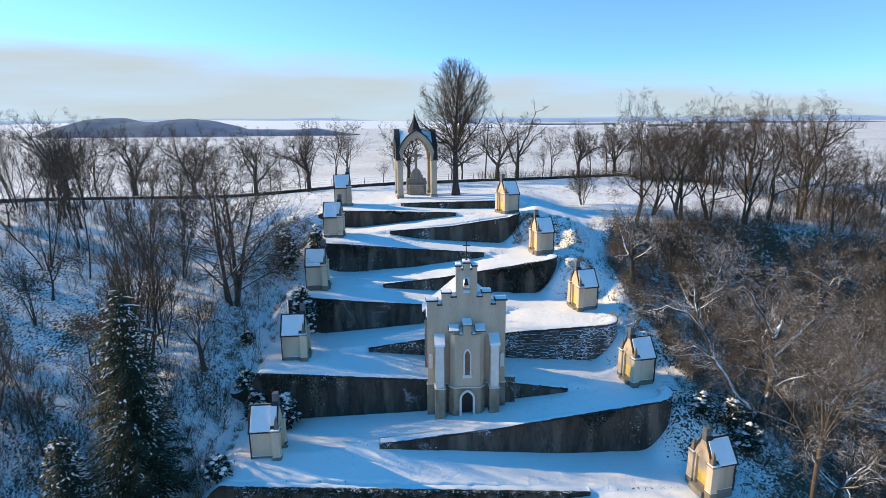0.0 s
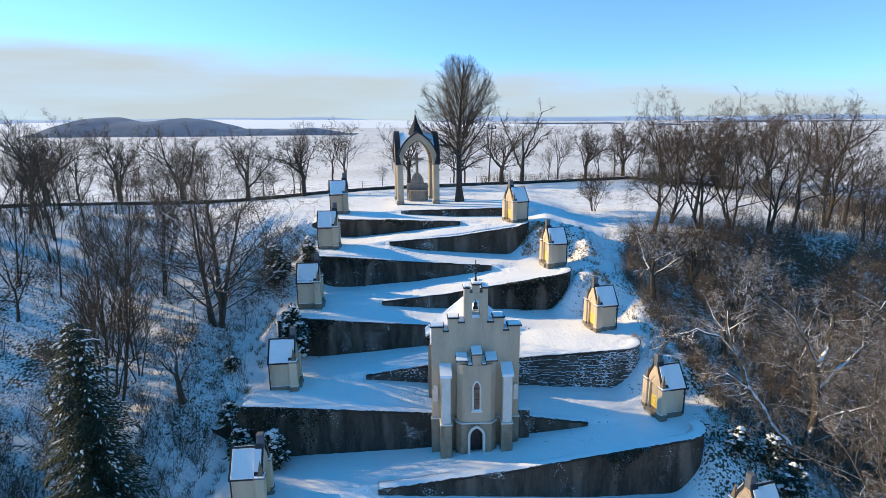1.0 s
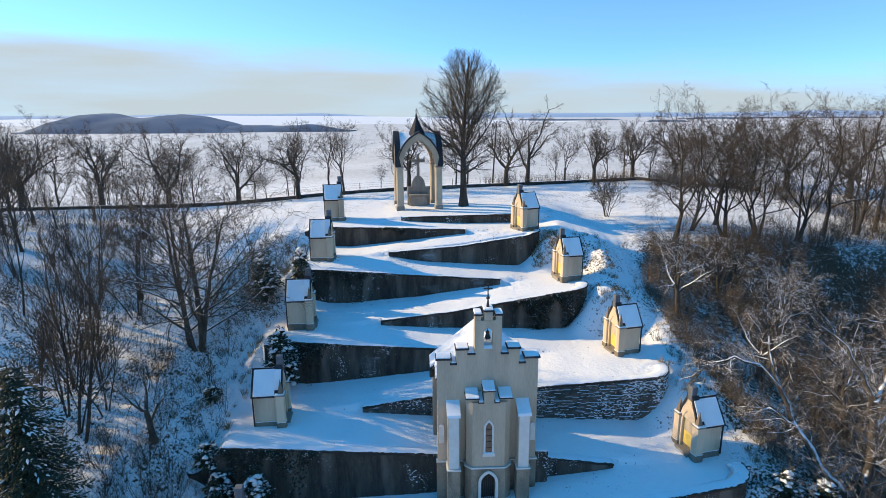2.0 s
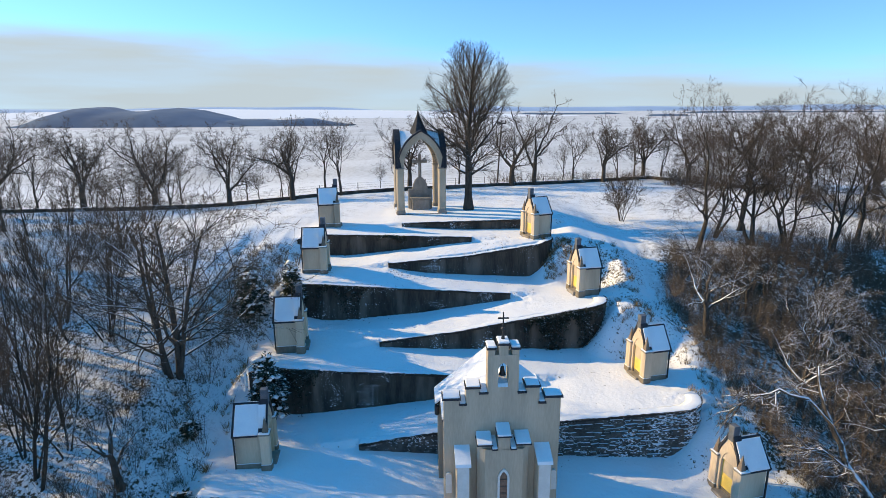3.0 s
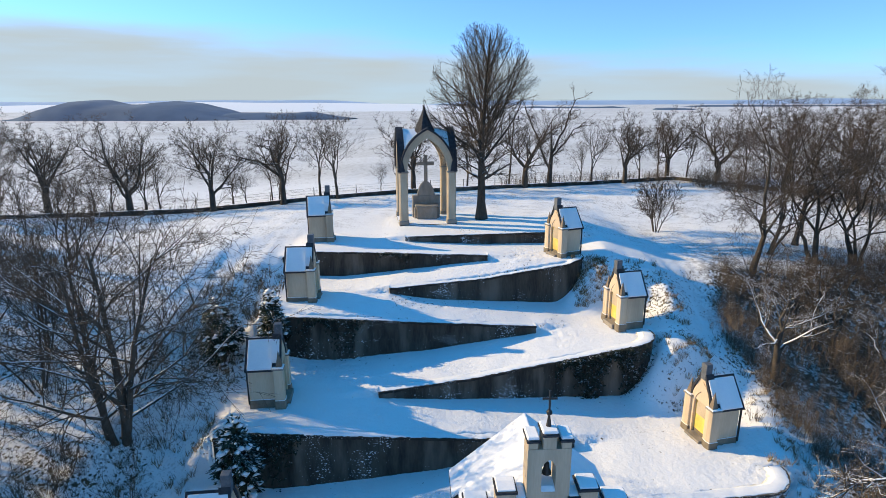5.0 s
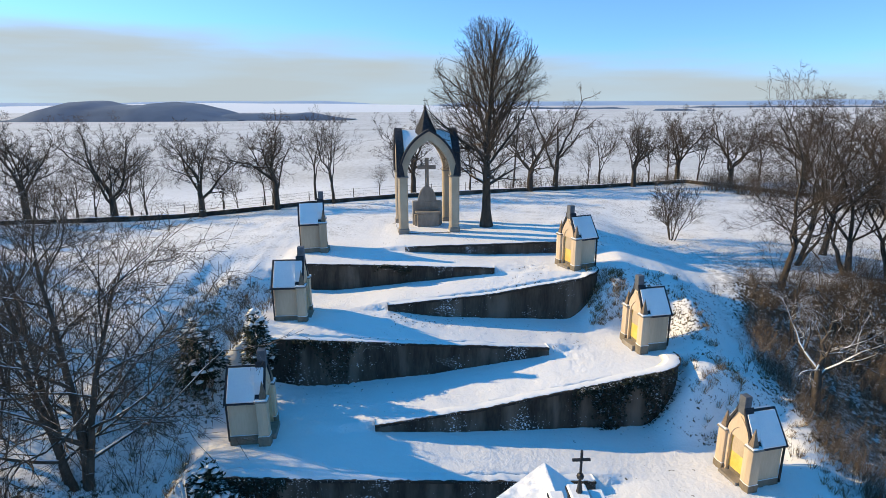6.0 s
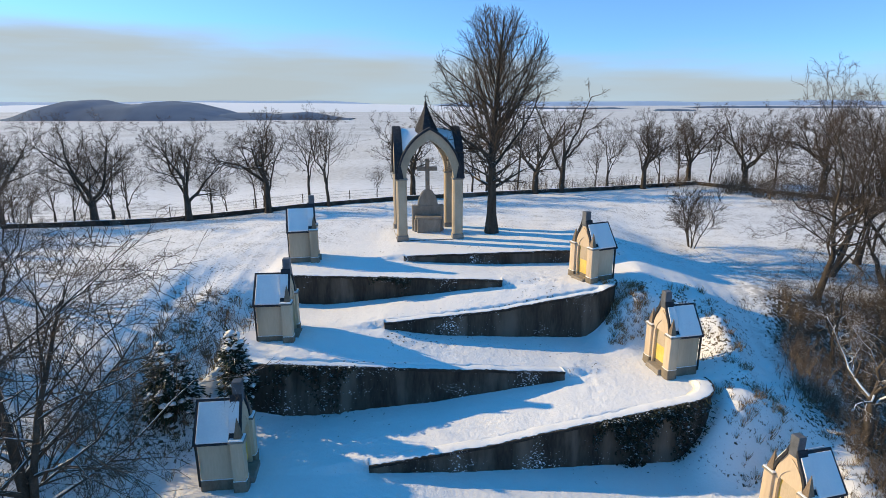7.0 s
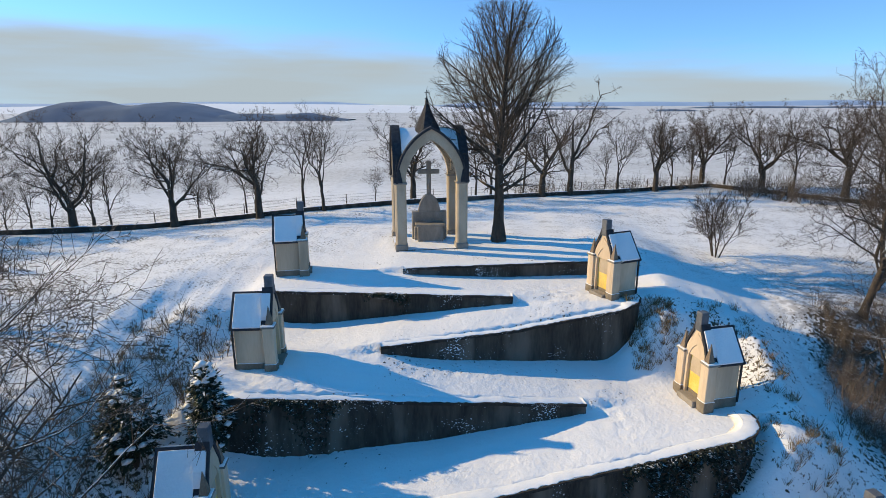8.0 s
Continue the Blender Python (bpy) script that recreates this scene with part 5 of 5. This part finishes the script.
saplings = [tree("young_tree", pose(x, y, gz(x, y), 0, 0, 0), "slender leaning young trees with bare dark stems",
                 bare_tree(sd, h, 0.085, 0.30, 0.42, 0.11, (9, 5, 4), 0.11, 0.16, st, ratio=(0.36, 0.5, 0.5, 0.5)), M_BARK, M_TWIG, "young trees")
            for sd, x, y, h, st in ((91, -26.5, 44.0, 8.0, 3), (92, -28.0, 50.5, 9.0, 2), (93, -24.5, 41.0, 7.0, 3), (94, -34.0, 50.0, 9.5, 1))]
count = 0
while count < 62:
    x, y = rng.uniform(-58, -22.5), rng.uniform(31, 72)
    if (y > 56 and x > -31 - (y - 56) * 1.2) or not free_spot(x, y, 1.9) or (y > 43 and rng.random() < 0.62):
        continue
    spots.append((x, y))
    if rng.random() < 0.10:
        place(forest[rng.randrange(4)], x, y, rng.uniform(0, 360), rng.uniform(0.38, 0.5))
    else:
        place(saplings[rng.randrange(4)], x, y, rng.uniform(0, 360), rng.uniform(0.7, 1.2))
    count += 1
for _ in range(9):
    x, y = rng.uniform(-64, -40), rng.uniform(58, 80)
    place(rng.choice(saplings), x, y, rng.uniform(0, 360), rng.uniform(0.6, 0.95))


def shrub_template(seed, stems, height, spread, twigs):
    rs = np.random.default_rng(seed)
    v, f = [], []
    for _ in range(stems):
        a = rs.uniform(0, 6.28)
        l = spread * rs.uniform(0.2, 1.0)
        d = np.array((l * math.cos(a), l * math.sin(a), 1.0))
        p0 = np.array((0.25 * math.cos(a), 0.25 * math.sin(a), -0.2))
        h = height * rs.uniform(0.5, 1.0)
        p1 = p0 + d * h * 0.5
        p2 = p1 + (d + rs.normal(0, 0.25, 3)) * h * 0.5
        tube(v, f, np.array((p0, p1, p2)), (0.018, 0.013, 0.006), 3)
        for _ in range(twigs):
            g = rs.uniform(0.25, 1.0)
            q = p0 + (p1 - p0) * (g * 2) if g < 0.5 else p1 + (p2 - p1) * (g * 2 - 1)
            tube(v, f, np.array((q, q + rs.normal(0, 1, 3) * h * 0.13 + np.array((0, 0, h * 0.14)))), (0.009, 0.004), 3)
    return np.array(v), np.array(f)


def thicket(name, label, places, templates, material, seed):
    """Many shrubs joined into one mesh that nobody could count."""
    rs = np.random.default_rng(seed)
    vs, fs, base = [], [], 0
    for x, y, s in places:
        v, f = templates[rs.integers(len(templates))]
        a = rs.uniform(0, 6.28)
        c, n = math.cos(a), math.sin(a)
        w = np.stack([v[:, 0] * c - v[:, 1] * n, v[:, 0] * n + v[:, 1] * c, v[:, 2]], -1) * s
        vs.append(w + np.array((x, y, gz(x, y))))
        fs.append(f + base)
        base += len(v)
    ob = raw(name, np.concatenate(vs).tolist(), np.concatenate(fs).tolist(), material)
    return tagged(ob, label, "undergrowth", kind="stuff")


SHRUBS = [shrub_template(i, 9, 3.0, 0.6, 9) for i in range(5)]
right, left = [], []


def woods_edge(y):
    """Where the undergrowth begins east of the bank."""
    return np.interp(y, (36, 44, 54, 60, 64, 69), (22.0, 19.6, 17.2, 17.0, 18.0, 20.0))


while len(right) < 1500:
    x, y = rng.uniform(17.5, 62), rng.uniform(33, 78)
    inner = x - float(woods_edge(y))
    if inner < 0 or y > 68.0 + rng.uniform(-1, 1) + max(0, x - 36) * 0.8 or rng.random() < (x - 20) / 60:
        continue
    right.append((x, y, rng.uniform(0.5, 1.2) * (0.35 + 0.65 * min(1, inner / 7))))
for _ in range(330):
    y = rng.uniform(42, 67.5)
    right.append((float(woods_edge(y)) + abs(rng.gauss(0, 1.6)) - 0.4, y, rng.uniform(0.25, 0.65)))
while len(left) < 760:
    x, y = rng.uniform(-60, -16.5), rng.uniform(28, 66)
    if (y > 56 and x > -26 - (y - 56) * 1.2) or rng.random() < (-x - 20) / 60 or (y > 40 and rng.random() < 0.72):
        continue
    left.append((x, y, rng.uniform(0.35, 1.05)))
thicket("brown_undergrowth", "dense brown leafless undergrowth on the shaded slope", right, SHRUBS, M_BROWN, 1)
thicket("grey_undergrowth", "leafless grey undergrowth with snow on the slope", left, SHRUBS, M_TWIG, 2)

# ---- conifers, evergreen bushes, ivy ----


def leaf_clump(v, f, p, d, ln, r):
    """A small pointed double cone along d: one spray of needles or leaves."""
    d = d / (np.linalg.norm(d) + 1e-9)
    u = np.cross(d, (0.13, 0.21, 0.97))
    u = u / (np.linalg.norm(u) + 1e-9)
    w = np.cross(d, u)
    b = len(v)
    mid = p + d * ln * 0.4
    for q in (p, mid + u * r, mid + w * r * 0.45, mid - u * r, mid - w * r * 0.45, p + d * ln):
        v.append((float(q[0]), float(q[1]), float(q[2])))
    for i in range(4):
        f.append((b, b + 1 + i, b + 1 + (i + 1) % 4))
        f.append((b + 5, b + 1 + (i + 1) % 4, b + 1 + i))


def snow_clump(v, f, p, r, rs):
    """A flattened lump with a ragged rim."""
    b = len(v)
    n = 6
    v.append((float(p[0]), float(p[1]), float(p[2] + r * 0.45)))
    for i in range(n):
        a, k = 2 * math.pi * i / n, r * rs.uniform(0.6, 1.25)
        v.append((float(p[0] + k * math.cos(a)), float(p[1] + k * math.sin(a)), float(p[2] - r * rs.uniform(0.05, 0.4))))
    for i in range(n):
        f.append((b, b + 1 + i, b + 1 + (i + 1) % n))
    f.append(tuple(b + n - i for i in range(n)))


def conifer(x, y, height, radius, seed, label):
    """A spruce of whorled, drooping branches, each a flat fan of needle sprays, with snow on the outer parts."""
    rs = np.random.default_rng(seed)
    t = thing("spruce_tree", pose(x, y, gz(x, y)), label, "tree", "spruces")
    v, f = [], []
    tube(v, f, np.array([(0, 0, -0.5 + (height + 0.3) * i / 6) for i in range(7)], float), [0.26 * (1 - i / 6.2) for i in range(7)], 7)
    raw("trunk", v, f, M_BARK, t, smooth=True)
    v, f, sv, sf = [], [], [], []
    z, turn = 0.4, 0.0
    while z < height - 0.4:
        g = 1 - z / height
        reach = radius * g ** 0.62 * (1 - 0.18 * g) + 0.10
        n = int(6 + 4 * g)
        turn += 1.1
        for j in range(n):
            a = turn + 6.283 * j / n + rs.uniform(-0.3, 0.3)
            ln = reach * rs.uniform(0.72, 1.15)
            zz = z + rs.uniform(-0.12, 0.12)
            out = np.array((math.cos(a), math.sin(a), 0.0))
            side = np.array((-out[1], out[0], 0.0))
            sag = rs.uniform(0.26, 0.42)

            def at(q):
                return out * ln * q + np.array((0, 0, zz + ln * (0.10 * q - (sag + 0.25) * q * q + 0.25 * q ** 3)))

            k = max(3, int(ln / 0.20))
            for i in range(k):
                q = (i + 0.6) / k
                p = at(q)
                w = 0.10 + 0.26 * ln * (1 - 0.75 * q) ** 0.8 * min(1, 0.35 + q * 2)
                for sd in (-1, 1):
                    d = out * rs.uniform(0.5, 0.9) + side * sd * rs.uniform(0.7, 1.0) + np.array((0, 0, rs.uniform(-0.55, -0.1)))
                    leaf_clump(v, f, p, d, w * rs.uniform(0.9, 1.5) + 0.12, rs.uniform(0.045, 0.085))
                leaf_clump(v, f, p, out + np.array((0, 0, rs.uniform(-0.9, -0.3))), rs.uniform(0.25, 0.42), rs.uniform(0.045, 0.08))
            if rs.random() < 0.38:
                for _ in range(rs.integers(2, 7)):
                    q = rs.uniform(0.5, 0.98)
                    d = at(min(1.05, q + 0.08)) - at(q) + side * rs.normal(0, 0.05)
                    leaf_clump(sv, sf, at(q) + side * rs.normal(0, 0.16) + np.array((0, 0, 0.04)), d, rs.uniform(0.16, 0.42), rs.uniform(0.03, 0.085))
        z += 0.26 + 0.16 * g
    leaf_clump(v, f, np.array((0, 0, height - 0.9)), np.array((0, 0, 1.0)), 1.0, 0.09)
    raw("crown", v, f, M_NEEDLE, t)
    tagged(raw("snow_load", sv, sf, M_SNOW, t, "clumps of snow", smooth=True), kind="stuff")
    return t


conifer(-19.3, 31.4, 14.3, 3.5, 61, "dark tall spruce with snow on its drooping branches")
conifer(-20.9, 27.2, 8.6, 2.3, 62, "small spruce with snow on its branches")


def evergreen(x, y, size, high, seed, label):
    """A bush of many leaf sprays about short stems: its half width and its height."""
    rs = np.random.default_rng(seed)
    t = thing("evergreen_bush", pose(x, y, gz(x, y)), label, "bush", "evergreen bushes")
    v, f = [], []
    for _ in range(5):
        d = rs.normal(0, 0.15, 3) + np.array((0, 0, 1.0))
        tube(v, f, np.array(((0, 0, -0.4), d * high * 0.5, d * high * 0.85)), (0.06, 0.04, 0.01), 4)
    raw("stems", v, f, M_BARK, t)
    v, f = [], []
    for _ in range(int(300 * size * high)):
        d = rs.normal(0, 1, 3)
        d = d / np.linalg.norm(d)
        lump = 0.78 + 0.30 * math.sin(d[0] * 5 + seed) * math.cos(d[1] * 5 + d[2] * 6)
        p = d * lump * rs.uniform(0.6, 1.0) * np.array((size, size, high * 0.55)) + np.array((0, 0, high * 0.5))
        p[2] = max(p[2], 0.0)
        taper = 1.15 - 0.55 * p[2] / high
        p = p * np.array((taper, taper, 1))
        leaf_clump(v, f, p, d * np.array((1, 1, 0.3)) + np.array((0, 0, rs.uniform(-0.7, 0.25))), rs.uniform(0.22, 0.42), rs.uniform(0.06, 0.12))
    raw("foliage", v, f, M_BUSH, t)
    # clumps of snow lying on the sprays
    v, f = [], []
    for _ in range(int(16 * size * high)):
        a, q = rs.uniform(0, 6.28), rs.uniform(0.12, 1.0)
        r = size * (1.15 - 0.55 * q) * math.sqrt(max(0.05, 1 - (2 * q - 1) ** 2)) * rs.uniform(0.7, 0.98)
        snow_clump(v, f, np.array((r * math.cos(a), r * math.sin(a), high * q + 0.05)), rs.uniform(0.10, 0.26), rs)
    tagged(raw("snow_load", v, f, M_SNOW, t, "clumps of snow", smooth=True), kind="stuff")
    return t


for i, (x, y, s, h) in enumerate(((-12.6, 39.0, 1.15, 2.8), (-13.2, 47.3, 1.35, 4.6), (-16.7, 54.5, 1.5, 4.2), (-13.9, 55.7, 1.0, 4.6), (-17.5, 45.0, 0.6, 1.0), (19.3, 40.6, 1.0, 1.9), (22.2, 38.9, 1.2, 2.0), (21.4, 40.2, 1.1, 2.2), (-15.2, 32.0, 1.4, 1.3), (-13.2, 31.2, 1.0, 1.0), (-15.0, 39.4, 1.0, 2.3), (-16.0, 40.4, 0.9, 1.7), (-15.3, 33.0, 1.1, 1.5))):
    evergreen(x, y, s, h, 70 + i, "dark evergreen bush loaded with snow")

# lone shrub on the plateau
lone = tree("shrub", pose(17.5, 78.0, gz(17.5, 78.0)), "round bare shrub standing alone in the snow",
            bare_tree(81, 5.2, 0.075, 0.24, 0.62, 0.05, (10, 7, 4), 0.12, 0.12, 6, ratio=(0.42, 0.5, 0.5, 0.5)), M_BARK, M_TWIG, "")


# ---- ivy on the walls, dry grass and weeds on the banks ----


def wall_growth(name, label, k, f0, f1, depth, amount, material, seed):
    """Leaf sprays hanging over a stretch of wall k, from its head downwards."""
    rs = np.random.default_rng(seed)
    _, xt, yt, xe, ye = WALLS[k]
    v, f = [], []
    for _ in range(amount):
        q = f0 + (f1 - f0) * rs.beta(1.6, 1.6)
        x, y = xt + (xe - xt) * q, yt + (ye - yt) * q
        head, foot = (float(q) for q in head_foot(k, x))
        d = depth * (head - foot) * abs(rs.normal(0, 0.5)) * (0.55 + 0.45 * math.sin(x * 2.1 + seed))
        p = np.array((x, y - rs.uniform(0.02, 0.28), max(head + 0.12 - abs(d), foot)))
        leaf_clump(v, f, p, np.array((rs.normal(0, 0.6), -0.7, rs.uniform(-1.0, 0.5))), rs.uniform(0.10, 0.26), rs.uniform(0.03, 0.08))
    return tagged(raw(name, v, f, material), label, "ivy", kind="stuff")


wall_growth("ivy", "dark ivy with snow hanging over the wall", 5, 0.66, 1.06, 1.6, 2200, M_IVY, 1)
wall_growth("ivy", "dark ivy with snow hanging over the wall", 8, 0.42, 0.62, 0.7, 420, M_IVY, 2)
wall_growth("ivy", "dark ivy with snow hanging over the wall", 6, 0.72, 1.02, 1.0, 600, M_IVY, 3)
wall_growth("ivy", "dark ivy with snow on the wall's head", 1, 0.70, 0.86, 0.5, 420, M_IVY, 4)
wall_growth("ivy", "dark ivy with snow hanging over the wall", 2, 0.75, 1.02, 0.9, 900, M_IVY, 5)
wall_growth("ivy", "low snowy hedge along the wall's head", 0, 0.02, 1.0, 0.5, 2600, M_BUSH, 6)
wall_growth("ivy", "dark ivy with snow hanging over the wall", 4, 0.86, 1.02, 0.8, 500, M_IVY, 7)

M_STRAW = surface("dry_grass", (0.11, 0.075, 0.04), (0.30, 0.22, 0.12), 0.8, 0.95, 6.0, 0.2, snow=(0.95, 1.1))


def tuft_template(seed):
    rs = np.random.default_rng(seed)
    v, f = [], []
    for _ in range(14):
        a, l, h = rs.uniform(0, 6.28), rs.uniform(0.1, 0.9), rs.uniform(0.25, 0.7)
        o = np.array((math.cos(a), math.sin(a), 0.0))
        p = o * rs.uniform(0, 0.18)
        tube(v, f, np.array((p - np.array((0, 0, 0.05)), p + o * l * h * 0.7 + np.array((0, 0, h * 0.85)))), (0.014, 0.004), 3)
    return np.array(v), np.array(f)


TUFTS = [tuft_template(i) for i in range(3)]
banks = []
# banks beyond the right turns, beside the left stations and at the walls' outer ends
for x0, x1, y0, y1, n in ((6.6, 9.2, 62.2, 65.6, 150), (10.8, 14.5, 53.8, 58.6, 70), (14.4, 17.6, 45.0, 49.5, 60), (11.0, 14.0, 59.5, 66.0, 50), (15.5, 18.5, 49.5, 60.0, 100), (18.0, 21.0, 40.5, 52.0, 110), (19.5, 24.0, 33.0, 42.0, 110), (-20.5, -15.2, 55.0, 63.5, 170), (-20.5, -15.5, 38.0, 55.0, 260), (-19.0, -15.5, 28.0, 38.0, 130)):
    for _ in range(n):
        banks.append((rng.uniform(x0, x1), rng.uniform(y0, y1), rng.uniform(0.4, 1.0)))
thicket("dry_grass", "dry grass and weeds showing through the snow", banks, TUFTS, M_STRAW, 5)
WEEDS = [shrub_template(20 + i, 7, 1.7, 0.5, 5) for i in range(3)]
weeds = [(rng.uniform(-19.5, -15.2), rng.uniform(53.5, 62.0), rng.uniform(0.5, 1.5)) for _ in range(22)]
weeds += [(rng.uniform(15.0, 21.0), rng.uniform(44, 66.0), rng.uniform(0.3, 0.8)) for _ in range(60)]
weeds += [(rng.uniform(-21, -15.8), rng.uniform(30, 53.0), rng.uniform(0.3, 0.9)) for _ in range(90)]
thicket("weeds", "bare brown weeds and saplings on the bank", weeds, WEEDS, M_BROWN, 6)

hedge = [(x, 104.6 + (x - 4) * 0.30 + rng.uniform(-0.8, 1.6), rng.uniform(0.45, 0.85)) for x in (rng.uniform(4, 33) for _ in range(80))]
hedge += [(x, 110.5 - (x - 34) * 1.05 - rng.uniform(0.5, 7.0), rng.uniform(0.7, 1.3)) for x in (rng.uniform(33, 58) for _ in range(170))]
thicket("boundary_scrub", "brown bare scrub along the boundary wall", hedge, SHRUBS, M_BROWN, 7)


# ---- wire fence behind the boundary wall ----
wire = thing("wire_fence", pose(0, 0, 0), "thin wire fence on wooden posts behind the boundary wall", "fence")
line_pts = [(-60, 80.2), (-45, 86.4), (-35, 90.5), (-26.6, 93.5), (-21.5, 95.8), (-11, 100.0), (3, 105.4), (18, 109.7), (32.4, 115.8)]
posts = []
for (x0, y0), (x1, y1) in zip(line_pts, line_pts[1:]):
    n = max(1, int(math.hypot(x1 - x0, y1 - y0) / 4))
    posts += [(x0 + (x1 - x0) * i / n, y0 + (y1 - y0) * i / n) for i in range(n)]
post_mesh = None
for x, y in posts:
    if post_mesh is None:
        v, f = [], []
        tube(v, f, np.array(((0, 0, -0.3), (0, 0, 0.8), (0, 0, 1.5))), (0.05, 0.05, 0.045), 6)
        post = raw("post", v, f, M_BARK, wire)
        post_mesh = post.data
    else:
        post = new("post", post_mesh)
        post.parent = wire
    post.location = (x, y, gz(x, y))
for h in (0.75, 1.1, 1.42):
    v, f = [], []
    tube(v, f, np.array([(x, y, gz(x, y) + h) for x, y in posts]), [0.012] * len(posts), 3)
    raw("wire", v, f, M_IRON, wire)

# ---- loose stones in the face of the rubble wall ----
stone_rng = random.Random(12)
stone_meshes = []
for i in range(8):
    bm = bmesh.new()
    box(bm, -0.5, 0.5, -0.16, 0.5, -0.5, 0.5)
    for vert in bm.verts:
        vert.co += Vector((stone_rng.uniform(-0.10, 0.10), stone_rng.uniform(-0.05, 0.05), stone_rng.uniform(-0.12, 0.12)))
    bmesh.ops.bevel(bm, geom=bm.edges[:], offset=0.09, segments=1, affect="EDGES")
    me = bpy.data.meshes.new("stone")
    bmesh.ops.recalc_face_normals(bm, faces=bm.faces)
    bm.to_mesh(me)
    bm.free()
    me.materials.append(M_RUBBLE)
    stone_meshes.append(me)
_, xt, yt, xe, ye = WALLS[3]
u = Vector((xe - xt, ye - yt, 0)).normalized()
back = Vector((-u.y, u.x, 0))
reach, made, course, z = (Vector((xe, ye, 0)) - Vector((xt, yt, 0))).length, 0, 0, -10.9
while z < -7.5 and made < 300:
    tall, along = stone_rng.uniform(0.20, 0.30), 11.4 + stone_rng.uniform(0, 0.4)
    while along < reach + 2.5 and made < 300:
        wide = stone_rng.uniform(0.25, 0.8)
        if along < reach:
            p, turn = Vector((xt, yt, 0)) + u * along, math.atan2(u.y, u.x)
        else:
            a = (along - reach) / BEND
            p = Vector((xe, ye, 0)) + back * BEND + (u * math.sin(a) - back * math.cos(a)) * BEND
            turn = math.atan2(u.y, u.x) + a
        head, foot = (float(q) for q in head_foot(3, min(p.x, 13.9)))
        if foot - 0.1 < z < head - 0.15 and stone_rng.random() < 0.86:
            stone = new("stone", stone_rng.choice(stone_meshes))
            stone.parent = terrace_walls[3]
            rise = (z - foot) / (head - foot)
            lift, high, tip = stone_rng.uniform(-0.07, 0.07), tall * stone_rng.uniform(0.75, 1.25), stone_rng.uniform(-0.10, 0.10)
            inward = Vector((-math.sin(turn), math.cos(turn), 0))
            stone.matrix_basis = Matrix.Translation((p + inward * (0.10 * rise - 0.05)) + Vector((0, 0, z + lift))) @ Matrix.Rotation(turn + stone_rng.uniform(-0.06, 0.06), 4, "Z") @ Matrix.Rotation(tip, 4, "Y") @ Matrix.Diagonal((wide, stone_rng.uniform(0.2, 0.6), high, 1))
            made += 1
        along += wide + 0.02
    z += tall + 0.015
